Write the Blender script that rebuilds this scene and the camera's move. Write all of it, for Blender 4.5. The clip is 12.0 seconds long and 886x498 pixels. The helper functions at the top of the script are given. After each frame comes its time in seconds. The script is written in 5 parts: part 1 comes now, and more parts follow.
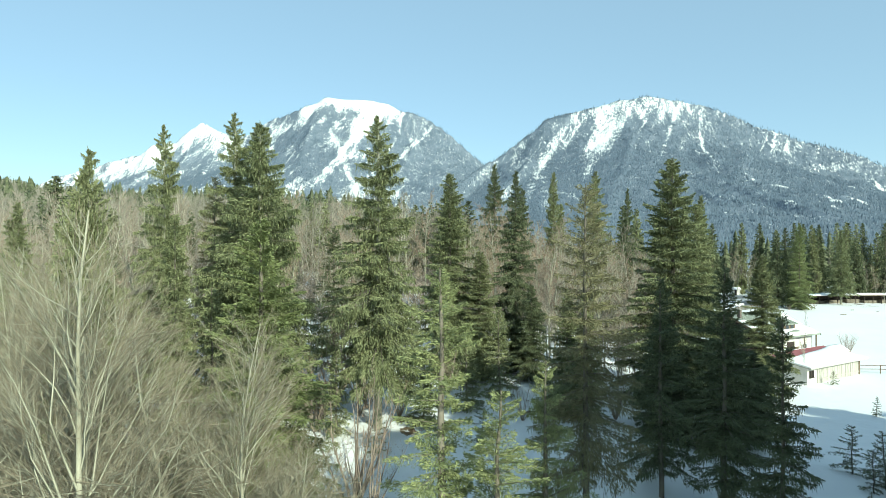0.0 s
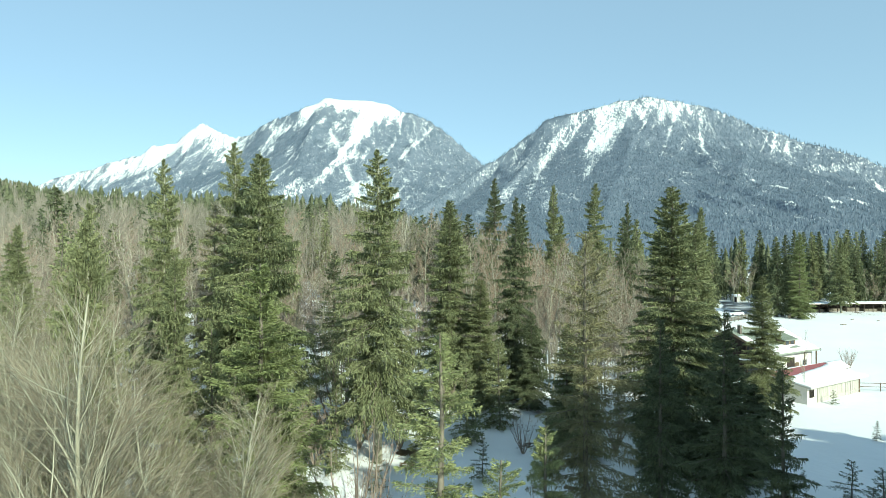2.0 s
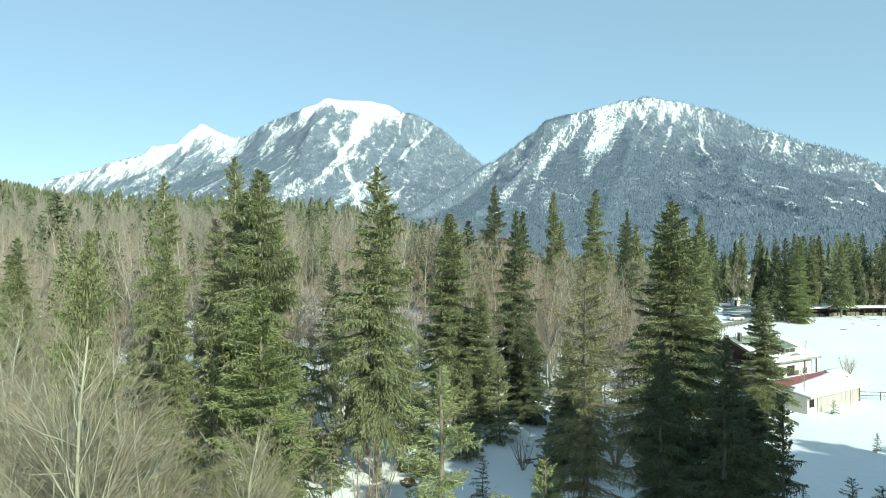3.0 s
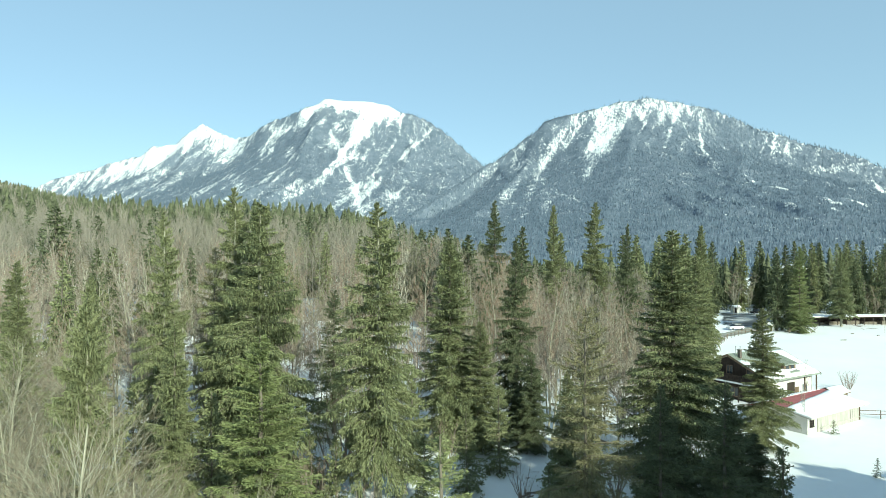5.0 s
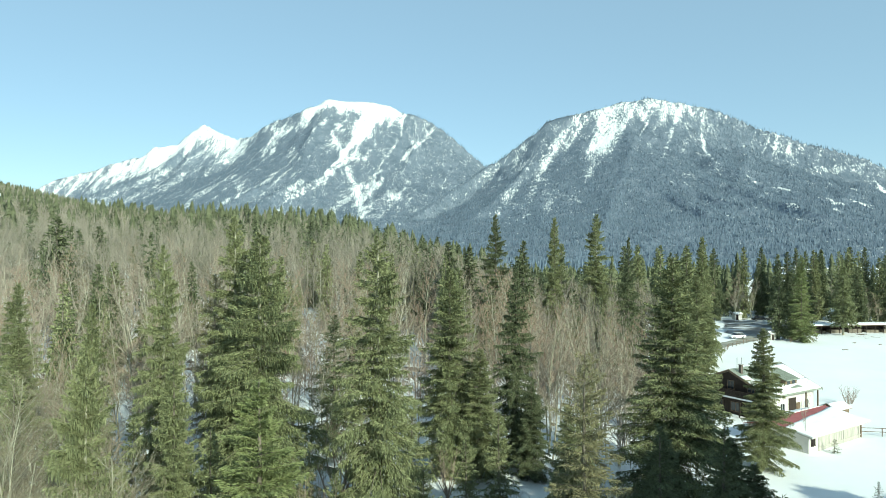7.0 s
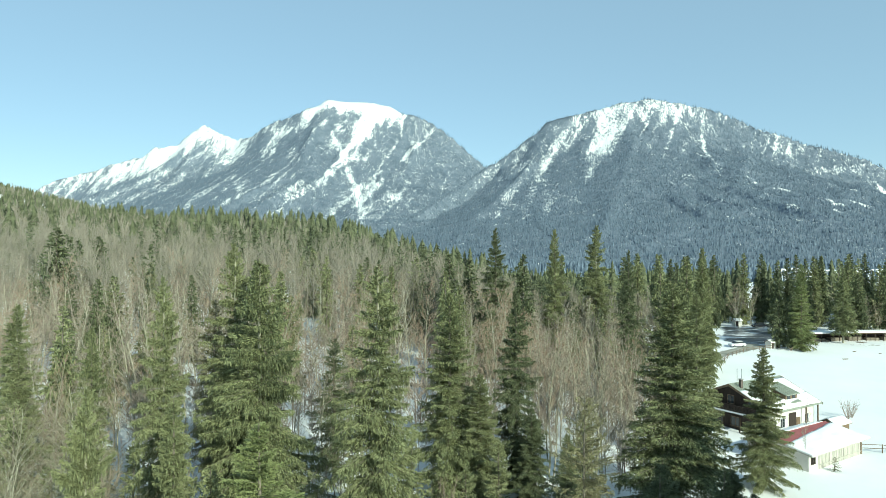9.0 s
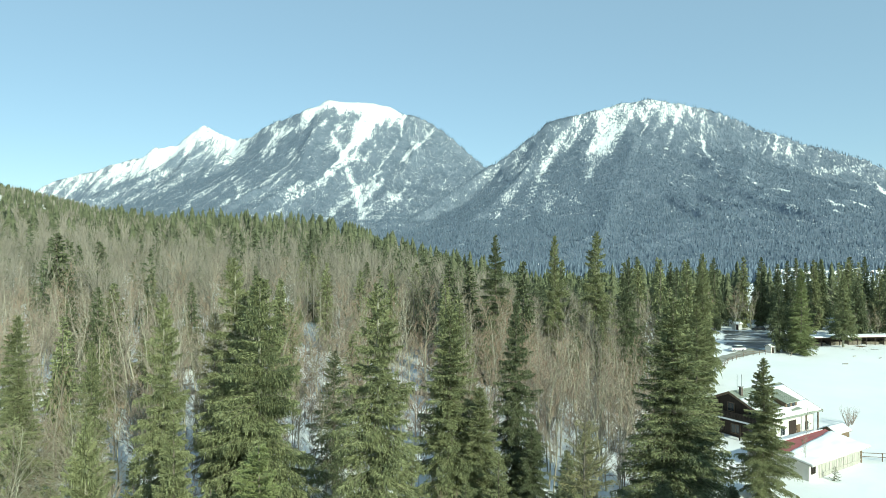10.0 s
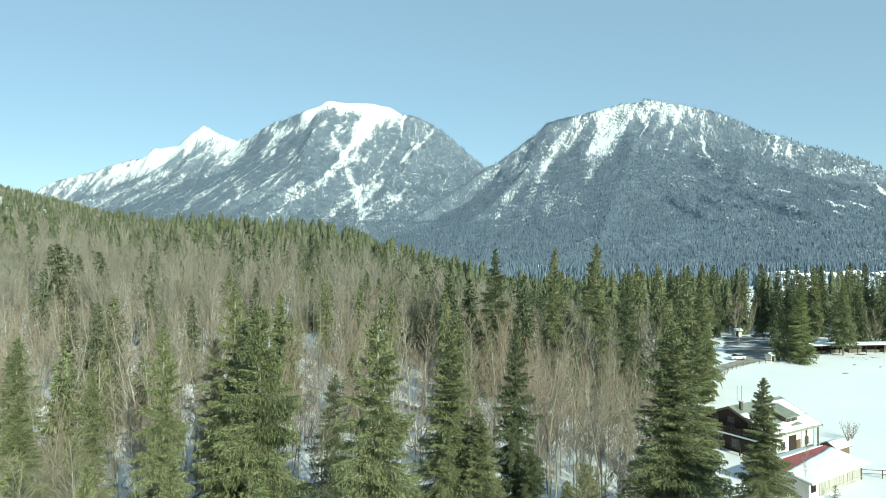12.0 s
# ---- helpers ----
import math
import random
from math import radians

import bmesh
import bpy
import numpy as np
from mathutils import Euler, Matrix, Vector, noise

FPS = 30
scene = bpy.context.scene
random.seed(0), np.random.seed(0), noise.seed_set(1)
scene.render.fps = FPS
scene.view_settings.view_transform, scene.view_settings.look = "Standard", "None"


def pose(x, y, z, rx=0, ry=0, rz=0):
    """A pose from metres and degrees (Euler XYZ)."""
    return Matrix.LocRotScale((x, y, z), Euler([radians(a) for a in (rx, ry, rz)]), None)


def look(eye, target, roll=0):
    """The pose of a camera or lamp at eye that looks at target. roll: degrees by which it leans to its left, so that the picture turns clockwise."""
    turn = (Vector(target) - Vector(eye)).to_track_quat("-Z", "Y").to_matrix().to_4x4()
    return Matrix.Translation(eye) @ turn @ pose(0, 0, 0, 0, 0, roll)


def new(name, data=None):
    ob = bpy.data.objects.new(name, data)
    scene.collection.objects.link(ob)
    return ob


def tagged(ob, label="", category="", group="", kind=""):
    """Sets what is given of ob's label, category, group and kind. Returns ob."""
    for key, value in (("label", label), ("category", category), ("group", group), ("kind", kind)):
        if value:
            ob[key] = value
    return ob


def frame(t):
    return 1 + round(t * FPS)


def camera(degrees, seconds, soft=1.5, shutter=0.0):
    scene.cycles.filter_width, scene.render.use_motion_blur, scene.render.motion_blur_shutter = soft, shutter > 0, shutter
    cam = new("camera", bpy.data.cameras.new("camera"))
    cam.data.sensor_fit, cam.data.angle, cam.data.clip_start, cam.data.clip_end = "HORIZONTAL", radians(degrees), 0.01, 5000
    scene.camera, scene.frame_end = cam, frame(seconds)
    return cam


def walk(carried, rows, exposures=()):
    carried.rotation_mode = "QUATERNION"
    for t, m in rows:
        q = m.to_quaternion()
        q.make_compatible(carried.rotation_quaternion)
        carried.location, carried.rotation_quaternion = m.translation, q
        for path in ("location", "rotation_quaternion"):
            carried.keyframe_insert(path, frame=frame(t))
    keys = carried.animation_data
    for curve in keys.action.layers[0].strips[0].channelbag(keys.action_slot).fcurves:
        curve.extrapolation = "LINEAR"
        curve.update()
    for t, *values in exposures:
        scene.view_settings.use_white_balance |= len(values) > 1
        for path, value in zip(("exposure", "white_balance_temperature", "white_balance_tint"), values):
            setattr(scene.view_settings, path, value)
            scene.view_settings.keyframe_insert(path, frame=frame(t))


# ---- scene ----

# The camera rises straight up beside the wood, level, with a very slow nod.
cam = camera(70.0, 12.0, soft=0.65)
EYE, CLIMB, TILT = 16.3, 14.0, 0.46
RISE = [(0.0, 0.0), (0.5, 0.0416), (1.0, 0.0847), (1.5, 0.1278), (2.0, 0.1703), (2.5, 0.2129), (3.0, 0.2554), (5.0, 0.4339),
        (5.5, 0.4752), (6.0, 0.5165), (6.5, 0.5574), (7.0, 0.5981), (9.0, 0.7564), (9.5, 0.7972), (10.0, 0.8381), (10.5, 0.8779),
        (11.0, 0.9176), (11.5, 0.9585), (12.0, 0.9987)]


def drift(t):
    return min(max((t - 5.0) / 1.7, 0.0), 1.0)


walk(cam, [(t, pose(0.14 * drift(t), 0, EYE + CLIMB * z, 90 + TILT + 0.0083 * t, 0, 0.145 * drift(t))) for t, z in RISE],
     exposures=[(0.0, 0.44, 6500, -12.0), (3.0, 0.41, 6500, -12.0), (7.0, 0.34, 6500, -12.5), (12.0, 0.26, 6500, -13.0)])

# ---- sky and sun: late winter, sun low behind the right shoulder ----
SUN_EL, SUN_AZ = radians(27.0), radians(147.0)      # azimuth from +y towards +x
world = bpy.data.worlds.new("sky")
scene.world = world
world.use_nodes = True
wt = world.node_tree
sky = wt.nodes.new("ShaderNodeTexSky")
sky.sky_type, sky.sun_disc = 'NISHITA', False
sky.sun_elevation, sky.sun_rotation = SUN_EL, SUN_AZ
sky.altitude, sky.air_density, sky.dust_density, sky.ozone_density = 700, 0.85, 1.0, 1.0
# thin even haze over the whole sky
haze = wt.nodes.new("ShaderNodeMix")
haze.data_type = 'RGBA'
haze.inputs[0].default_value, haze.inputs[7].default_value = 0.55, (2.3, 3.1, 4.25, 1)
wt.links.new(sky.outputs[0], haze.inputs[6])
wt.links.new(haze.outputs[2], wt.nodes["Background"].inputs[0])
wt.nodes["Background"].inputs[1].default_value = 0.157
sun = new("sun", bpy.data.lights.new("sun", 'SUN'))
sun.data.energy, sun.data.angle, sun.data.color = 4.8, radians(0.55), (1.0, 0.95, 0.86)
sun_from = Vector((math.cos(SUN_EL) * math.sin(SUN_AZ), math.cos(SUN_EL) * math.cos(SUN_AZ), math.sin(SUN_EL)))
sun.matrix_world = look(sun_from * 300, (0, 0, 0))


# ---- materials ----
def material(name, rough=0.8, metal=0.0, spec=0.3):
    m = bpy.data.materials.new(name)
    m.use_nodes = True
    nt = m.node_tree
    b = nt.nodes["Principled BSDF"]
    b.inputs["Roughness"].default_value = rough
    b.inputs["Metallic"].default_value = metal
    b.inputs["Specular IOR Level"].default_value = spec
    return m, nt, b


def node(nt, kind, **sockets):
    n = nt.nodes.new(kind)
    for k, v in sockets.items():
        n.inputs[k.replace("_", " ")].default_value = v
    return n


def noise_tex(nt, scale, detail=4.0, rough=0.55, coord="Object", stretch=None):
    tc = nt.nodes.new("ShaderNodeTexCoord")
    n = node(nt, "ShaderNodeTexNoise", Scale=scale, Detail=detail, Roughness=rough)
    if stretch:
        mp = nt.nodes.new("ShaderNodeMapping")
        mp.inputs["Scale"].default_value = stretch
        nt.links.new(tc.outputs[coord], mp.inputs["Vector"])
        nt.links.new(mp.outputs[0], n.inputs["Vector"])
    else:
        nt.links.new(tc.outputs[coord], n.inputs["Vector"])
    return n.outputs["Fac"]


def ramp(nt, fac, stops):
    r = nt.nodes.new("ShaderNodeValToRGB")
    e = r.color_ramp.elements
    while len(e) < len(stops):
        e.new(0.5)
    for el, (p, c) in zip(e, stops):
        el.position, el.color = p, (*c, 1)
    nt.links.new(fac, r.inputs[0])
    return r.outputs[0]


def mixed(nt, fac, a, b, mode='MIX'):
    m = nt.nodes.new("ShaderNodeMix")
    m.data_type, m.blend_type = 'RGBA', mode
    for sock, v in ((m.inputs[0], fac), (m.inputs[6], a), (m.inputs[7], b)):
        if isinstance(v, bpy.types.NodeSocket):
            nt.links.new(v, sock)
        elif isinstance(v, tuple):
            sock.default_value = (*v, 1)
        else:
            sock.default_value = v
    return m.outputs[2]


def calc(nt, op, a, b=0.5):
    m = nt.nodes.new("ShaderNodeMath")
    m.operation = op
    for sock, v in zip(m.inputs, (a, b)):
        if isinstance(v, bpy.types.NodeSocket):
            nt.links.new(v, sock)
        else:
            sock.default_value = v
    return m.outputs[0]


def bumped(nt, b, height, strength, distance=0.05):
    n = node(nt, "ShaderNodeBump", Strength=strength, Distance=distance)
    nt.links.new(height, n.inputs["Height"])
    nt.links.new(n.outputs[0], b.inputs["Normal"])


def object_random(nt):
    return nt.nodes.new("ShaderNodeObjectInfo").outputs["Random"]


def island_random(nt):
    return nt.nodes.new("ShaderNodeNewGeometry").outputs["Random Per Island"]


def plain(name, dark, light, scale, rough=0.8, metal=0.0, bump=0.3, stretch=None, spec=0.3):
    """A surface of two tones with a coarse and a fine grain."""
    m, nt, b = material(name, rough, metal, spec)
    coarse, fine = noise_tex(nt, scale, 5, stretch=stretch), noise_tex(nt, scale * 9, 3, stretch=stretch)
    c = mixed(nt, calc(nt, 'MULTIPLY', fine, 0.5), ramp(nt, coarse, [(0.3, dark), (0.7, light)]), dark)
    nt.links.new(c, b.inputs["Base Color"])
    bumped(nt, b, fine, bump, 0.02)
    return m


def foliage(name, dark, light, tint, rough=0.7):
    """Needles: dark to light by twig, tinted by tree."""
    m, nt, b = material(name, rough, 0.0, 0.25)
    c = ramp(nt, island_random(nt), [(0.0, dark), (0.62, light), (1.0, tuple(1.3 * v for v in light))])
    c = mixed(nt, calc(nt, 'MULTIPLY', object_random(nt), 0.55), c, tint)
    c = mixed(nt, calc(nt, 'MULTIPLY', noise_tex(nt, 0.35, 3), 0.5), c, dark)
    nt.links.new(c, b.inputs["Base Color"])
    tr = node(nt, "ShaderNodeBsdfTranslucent")
    nt.links.new(c, tr.inputs[0])
    mx = nt.nodes.new("ShaderNodeMixShader")
    mx.inputs[0].default_value = 0.15
    nt.links.new(b.outputs[0], mx.inputs[1])
    nt.links.new(tr.outputs[0], mx.inputs[2])
    nt.links.new(mx.outputs[0], nt.nodes["Material Output"].inputs[0])
    return m


NEEDLES = foliage("spruce_needles", (0.072, 0.09, 0.045), (0.295, 0.318, 0.162), (0.315, 0.325, 0.166))
# dark needles, lowered further to match spruces that stand in shade
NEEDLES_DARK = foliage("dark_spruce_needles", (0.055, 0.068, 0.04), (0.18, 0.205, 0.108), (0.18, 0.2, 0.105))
NEEDLES_FRESH = foliage("fresh_spruce_needles", (0.13, 0.155, 0.07), (0.34, 0.37, 0.175), (0.355, 0.375, 0.17))
NEEDLES_BRIGHT = foliage("bright_spruce_needles", (0.09, 0.115, 0.05), (0.27, 0.31, 0.135), (0.28, 0.315, 0.135))
NEEDLES_DRY = foliage("thin_dry_spruce_needles", (0.12, 0.115, 0.06), (0.27, 0.26, 0.14), (0.28, 0.26, 0.15))
# distance haze is put into this colour: blue raised above the nearer needles
NEEDLES_FAR = foliage("hazy_far_needles", (0.095, 0.135, 0.182), (0.178, 0.23, 0.292), (0.18, 0.232, 0.292))
NEEDLES_HILL = foliage("grey_green_needles", (0.065, 0.08, 0.046), (0.165, 0.185, 0.105), (0.17, 0.185, 0.105))
TWIG_HILL = plain("grey_tan_twigs", (0.185, 0.17, 0.133), (0.355, 0.33, 0.27), 0.12, 0.85)
SPRUCE_BARK = plain("spruce_bark", (0.11, 0.095, 0.075), (0.28, 0.25, 0.2), 3.0, 0.9, bump=0.6, stretch=(1, 1, 0.3))
BARK_GREY = plain("lichen_grey_bark", (0.22, 0.21, 0.15), (0.5, 0.485, 0.375), 2.5, 0.9, bump=0.4, stretch=(1, 1, 0.3))
BARK_PALE = plain("pale_birch_bark", (0.28, 0.26, 0.2), (0.55, 0.52, 0.42), 2.0, 0.85, bump=0.3, stretch=(1, 1, 0.25))
TWIG_TAN = plain("tan_twigs", (0.15, 0.125, 0.085), (0.32, 0.28, 0.2), 0.8, 0.85)
TWIG_BROWN = plain("brown_twigs", (0.22, 0.177, 0.143), (0.415, 0.347, 0.288), 0.3, 0.85)
TWIG_RED = plain("reddish_twigs", (0.24, 0.165, 0.12), (0.45, 0.33, 0.25), 0.5, 0.85)


def snow_material():
    m, nt, b = material("meadow_snow", 0.55, 0.0, 0.25)
    b.inputs["Subsurface Weight"].default_value = 0.0
    c = ramp(nt, noise_tex(nt, 0.06, 6), [(0.3, (0.78, 0.80, 0.80)), (0.7, (0.86, 0.87, 0.87))])
    litter = calc(nt, 'GREATER_THAN', noise_tex(nt, 0.9, 8, 0.75), 0.66)
    wood = nt.nodes.new("ShaderNodeAttribute")
    wood.attribute_name = "wood_floor"
    bare = calc(nt, 'GREATER_THAN', calc(nt, 'ADD', calc(nt, 'MULTIPLY', wood.outputs["Fac"], 0.13), noise_tex(nt, 0.22, 7, 0.65)), 0.745)
    soil = ramp(nt, noise_tex(nt, 1.5, 6), [(0.3, (0.07, 0.05, 0.03)), (0.7, (0.2, 0.15, 0.09))])
    c = mixed(nt, bare, c, soil)
    c = mixed(nt, calc(nt, 'MULTIPLY', calc(nt, 'MULTIPLY', litter, wood.outputs["Fac"]), 0.7), c, (0.16, 0.12, 0.08))
    nt.links.new(c, b.inputs["Base Color"])
    bumped(nt, b, noise_tex(nt, 0.7, 6), 0.35, 0.25)
    return m


SNOW = snow_material()


def mountain_material():
    m, nt, b = material("alpine_slope", 0.8, 0.0, 0.15)
    cover = nt.nodes.new("ShaderNodeAttribute")
    cover.attribute_name = "snow_cover"
    fine = noise_tex(nt, 0.13, 5, 0.75, stretch=(1.0, 0.5, 0.5))
    speck = noise_tex(nt, 0.035, 6, 0.7, stretch=(1.0, 0.3, 0.3))
    s = calc(nt, 'ADD', cover.outputs["Fac"], calc(nt, 'ADD', calc(nt, 'MULTIPLY', calc(nt, 'SUBTRACT', fine, 0.5), 1.9),
             calc(nt, 'MULTIPLY', calc(nt, 'SUBTRACT', speck, 0.5), 1.1)))
    # rock tones carry the blue of distance haze in their base colour
    hazy_rock = ramp(nt, noise_tex(nt, 0.02, 7, 0.65), [(0.3, (0.1, 0.135, 0.178)), (0.7, (0.2, 0.238, 0.288))])
    c = mixed(nt, ramp(nt, s, [(0.44, (0, 0, 0)), (0.6, (1, 1, 1))]), hazy_rock, (0.74, 0.775, 0.765))
    nt.links.new(c, b.inputs["Base Color"])
    bumped(nt, b, noise_tex(nt, 0.02, 8, 0.7), 0.6, 20.0)
    return m


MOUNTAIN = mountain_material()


# ---- number helpers ----
def lattice(ix, iy, seed):
    h = (ix * 374761393 + iy * 668265263 + seed * 974711) & 0x7FFFFFFF
    h = ((h ^ (h >> 13)) * 1274126177) & 0x7FFFFFFF
    return ((h ^ (h >> 16)) & 0xFFFF) / 65535.0


def value_noise(x, y, seed):
    ix, iy = np.floor(x).astype(np.int64), np.floor(y).astype(np.int64)
    fx, fy = x - ix, y - iy
    fx, fy = fx * fx * (3 - 2 * fx), fy * fy * (3 - 2 * fy)
    a = lattice(ix, iy, seed) * (1 - fx) + lattice(ix + 1, iy, seed) * fx
    b = lattice(ix, iy + 1, seed) * (1 - fx) + lattice(ix + 1, iy + 1, seed) * fx
    return a * (1 - fy) + b * fy


def fbm(x, y, seed, octaves=5, gain=0.5, ridged=False):
    x, y = np.asarray(x, float), np.asarray(y, float)
    total, amp, norm = np.zeros(np.broadcast(x, y).shape), 1.0, 0.0
    for o in range(octaves):
        n = value_noise(x * 2 ** o + 17.3 * o, y * 2 ** o - 9.1 * o, seed + o)
        total = total + amp * ((1 - abs(2 * n - 1)) if ridged else n)
        norm, amp = norm + amp, amp * gain
    return total / norm


def smooth(a, b, v):
    t = np.clip((np.asarray(v, float) - a) / (b - a), 0, 1)
    return t * t * (3 - 2 * t)


def mesh_of(name, verts, faces, mat, shade=False):
    """A mesh from an array of corners and one or more arrays of faces."""
    me = bpy.data.meshes.new(name)
    verts = np.asarray(verts, np.float32)
    faces = [np.asarray(f, np.int32) for f in (faces if isinstance(faces, list) else [faces])]
    faces = [f for f in faces if len(f)]
    loops = np.concatenate([f.ravel() for f in faces])
    sizes = np.concatenate([np.full(len(f), f.shape[1], np.int32) for f in faces])
    me.vertices.add(len(verts))
    me.vertices.foreach_set("co", verts.ravel())
    me.loops.add(len(loops))
    me.loops.foreach_set("vertex_index", loops)
    me.polygons.add(len(sizes))
    me.polygons.foreach_set("loop_start", np.concatenate([[0], np.cumsum(sizes)[:-1]]).astype(np.int32))
    me.update(calc_edges=True)
    if shade:
        me.polygons.foreach_set("use_smooth", np.ones(len(sizes), bool))
    me.materials.append(mat)
    return me


def sheet(name, xs, ys, height, mat):
    gx, gy = np.meshgrid(xs, ys)
    gz = height(gx, gy)
    nx, ny = len(xs), len(ys)
    i = (np.arange(ny - 1)[:, None] * nx + np.arange(nx - 1)[None, :]).ravel()
    f = np.stack([i, i + 1, i + nx + 1, i + nx], 1)
    return mesh_of(name, np.stack([gx, gy, gz], -1).reshape(-1, 3), f, mat, True), gx.ravel(), gy.ravel(), gz.ravel()


# ---- the ground: meadow, wooded rise, hill behind ----
def wooded(x, y):
    """1 in the wood, 0 on the meadow."""
    edge = 22.0 + 0.36 * np.maximum(y - 60, 0)
    edge = np.where(y > 175, 500.0, edge)
    return 1 - smooth(edge - 5, edge + 5, x + 6 * (fbm(x / 14, y / 14, 5, 3) - 0.5))


def ground_height(x, y):
    x, y = np.asarray(x, float), np.asarray(y, float)
    rise = 5.0 * smooth(18, 56, y) + 0.075 * np.clip(y - 53, 0, 330)
    rise = rise * (1 - smooth(390, 900, y)) + 20 * smooth(60, 300, -x) * smooth(60, 300, y) * (1 - smooth(500, 900, y)) * 0.4
    w = 1 - smooth(15 - 0.32 * (np.clip(y, 30, 420) - 30), 38, x)
    z = rise * w + 0.022 * np.clip(y - 95, 0, 90) * (1 - w) * (1 - smooth(250, 500, y))
    z = z + 160 * np.exp(-((x + 1000) ** 2 + (y - 1100) ** 2) / (2 * 360.0 ** 2))
    near = 1 - smooth(300, 900, np.hypot(x, y))
    z = z + near * (0.9 * (fbm(x / 16, y / 16, 11, 4) - 0.5) * (0.3 + wooded(x, y)) + 0.25 * (fbm(x / 3.2, y / 3.2, 21, 3) - 0.5))
    return z


def spread(n, reach, fine):
    u = np.linspace(-1, 1, n)
    k = np.arcsinh(reach / fine)
    return fine * np.sinh(k * u)


me, gx, gy, gz = sheet("ground", spread(300, 4800, 22), spread(300, 4800, 22), ground_height, SNOW)
att = me.attributes.new("wood_floor", 'FLOAT', 'POINT')
att.data.foreach_set("value", wooded(gx, gy).astype(np.float32))
ground = tagged(new("ground", me), "snow-covered meadow and wooded slope with bare patches", "ground", kind="structure")


# ---- mountains ----
def crest(points, far):
    """Crest points from bearing and rise (in thousandths of the distance) at a distance."""
    return [(b / 1000 * d, d, 16 + r / 1000 * d) for b, r, d in points]


def slopes(x, y, lines, fall, seed, gully):
    """Height under crest lines: it falls off from the nearest line, cut by gullies."""
    best = np.full(x.shape, -1e9)
    wx = x + 140 * (fbm(x / 420, y / 420, seed + 40, 3) - 0.5)
    wy = y + 140 * (fbm(x / 420, y / 420, seed + 50, 3) - 0.5)
    run = 0.0
    for line, steep in lines:
        own = np.full(x.shape, -1e9)
        for (ax, ay, az), (bx, by, bz) in zip(line[:-1], line[1:]):
            dx, dy = bx - ax, by - ay
            length = math.hypot(dx, dy)
            t = np.clip(((x - ax) * dx + (y - ay) * dy) / length ** 2, 0, 1)
            tw = np.clip(((wx - ax) * dx + (wy - ay) * dy) / length ** 2, -1, 2)
            dist = np.hypot(x - ax - t * dx, y - ay - t * dy)
            cut = fbm((run + tw * length) / 240.0, dist / 1300.0, seed, 4, 0.5, True)
            drop = steep * (fall * dist + 290 * (1 - np.exp(-dist / 430.0)) + 60 * (1 - np.exp(-dist / 100.0)))
            own = np.maximum(own, az + t * (bz - az) - drop - gully * smooth(20, 500, dist) * (1 - smooth(1200, 2300, dist)) * (1 - cut))
            run += length
        d = best - own
        best = np.where(best < -1e8, own, 0.5 * (best + own + np.sqrt(d * d + 70.0 ** 2)))
    near = fbm(x / 60, y / 60, seed + 9, 4) - 0.5
    return best + 22 * near


RIGHT_CREST = crest([(-75, 45, 2700), (-4, 94, 3100), (68, 140, 3550), (120, 175, 3600), (160, 210, 3620), (230, 229, 3620), (283, 244, 3600),
                     (320, 250, 3600), (372, 243, 3620), (427, 230, 3600), (500, 200, 3500), (570, 178, 3400), (640, 161, 3300), (700, 139, 3200),
                     (900, 75, 3000)], 0)
MID_CREST = crest([(-860, 20, 4500), (-700, 80, 4600), (-650, 103, 4600), (-621, 120, 4620), (-554, 136, 4650), (-529, 148, 4650), (-483, 155, 4660),
                   (-458, 173, 4680), (-422, 177, 4690), (-397, 199, 4700), (-382, 208, 4700), (-352, 193, 4620), (-327, 184, 4520), (-306, 189, 4430),
                   (-271, 214, 4380), (-256, 216, 4360), (-221, 231, 4320), (-186, 247, 4300), (-155, 245, 4300), (-115, 243, 4300), (-85, 236, 4300),
                   (-64, 226, 4290), (-39, 219, 4280), (-20, 211, 4250), (0, 196, 4230), (30, 171, 4200), (65, 140, 4150), (110, 100, 4100)], 0)
RIGHT_SPURS = [crest([(300, 178, 3350), (285, 118, 2900), (265, 68, 2450), (250, 24, 1900)], 0),
               crest([(480, 155, 3150), (465, 105, 2700), (450, 55, 2200)], 0),
               crest([(140, 150, 3350), (100, 100, 3000), (50, 52, 2600)], 0),
               crest([(660, 105, 2850), (630, 70, 2400), (600, 28, 1900)], 0)]
MID_SPURS = [crest([(-205, 205, 4050), (-225, 150, 3700), (-225, 95, 3350), (-200, 40, 2900)], 0),
             crest([(-345, 165, 4250), (-390, 115, 3900), (-440, 70, 3450)], 0),
             crest([(-45, 180, 4050), (-65, 125, 3750), (-95, 75, 3400)], 0)]


def right_height(x, y):
    return slopes(x, y, [(RIGHT_CREST, 1.0)] + [(s, 1.0) for s in RIGHT_SPURS], 0.27, 101, 120)


def mid_height(x, y):
    return slopes(x, y, [(MID_CREST, 1.0)] + [(s, 1.0) for s in MID_SPURS], 0.33, 201, 170)


def blot(x, z, cx, cz, rx, rz, lean=0.0):
    """A snow field on the slope, given across and by height."""
    return np.exp(-(((x - cx - lean * (z - cz)) / rx) ** 2 + ((z - cz) / rz) ** 2))


def build_mountain(name, xs, ys, height, cover, label):
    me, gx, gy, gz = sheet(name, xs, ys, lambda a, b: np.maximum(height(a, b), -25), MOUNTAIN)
    att = me.attributes.new("snow_cover", 'FLOAT', 'POINT')
    att.data.foreach_set("value", cover(gx, gy, gz).astype(np.float32))
    return tagged(new(name, me), label, "mountain", kind="structure")


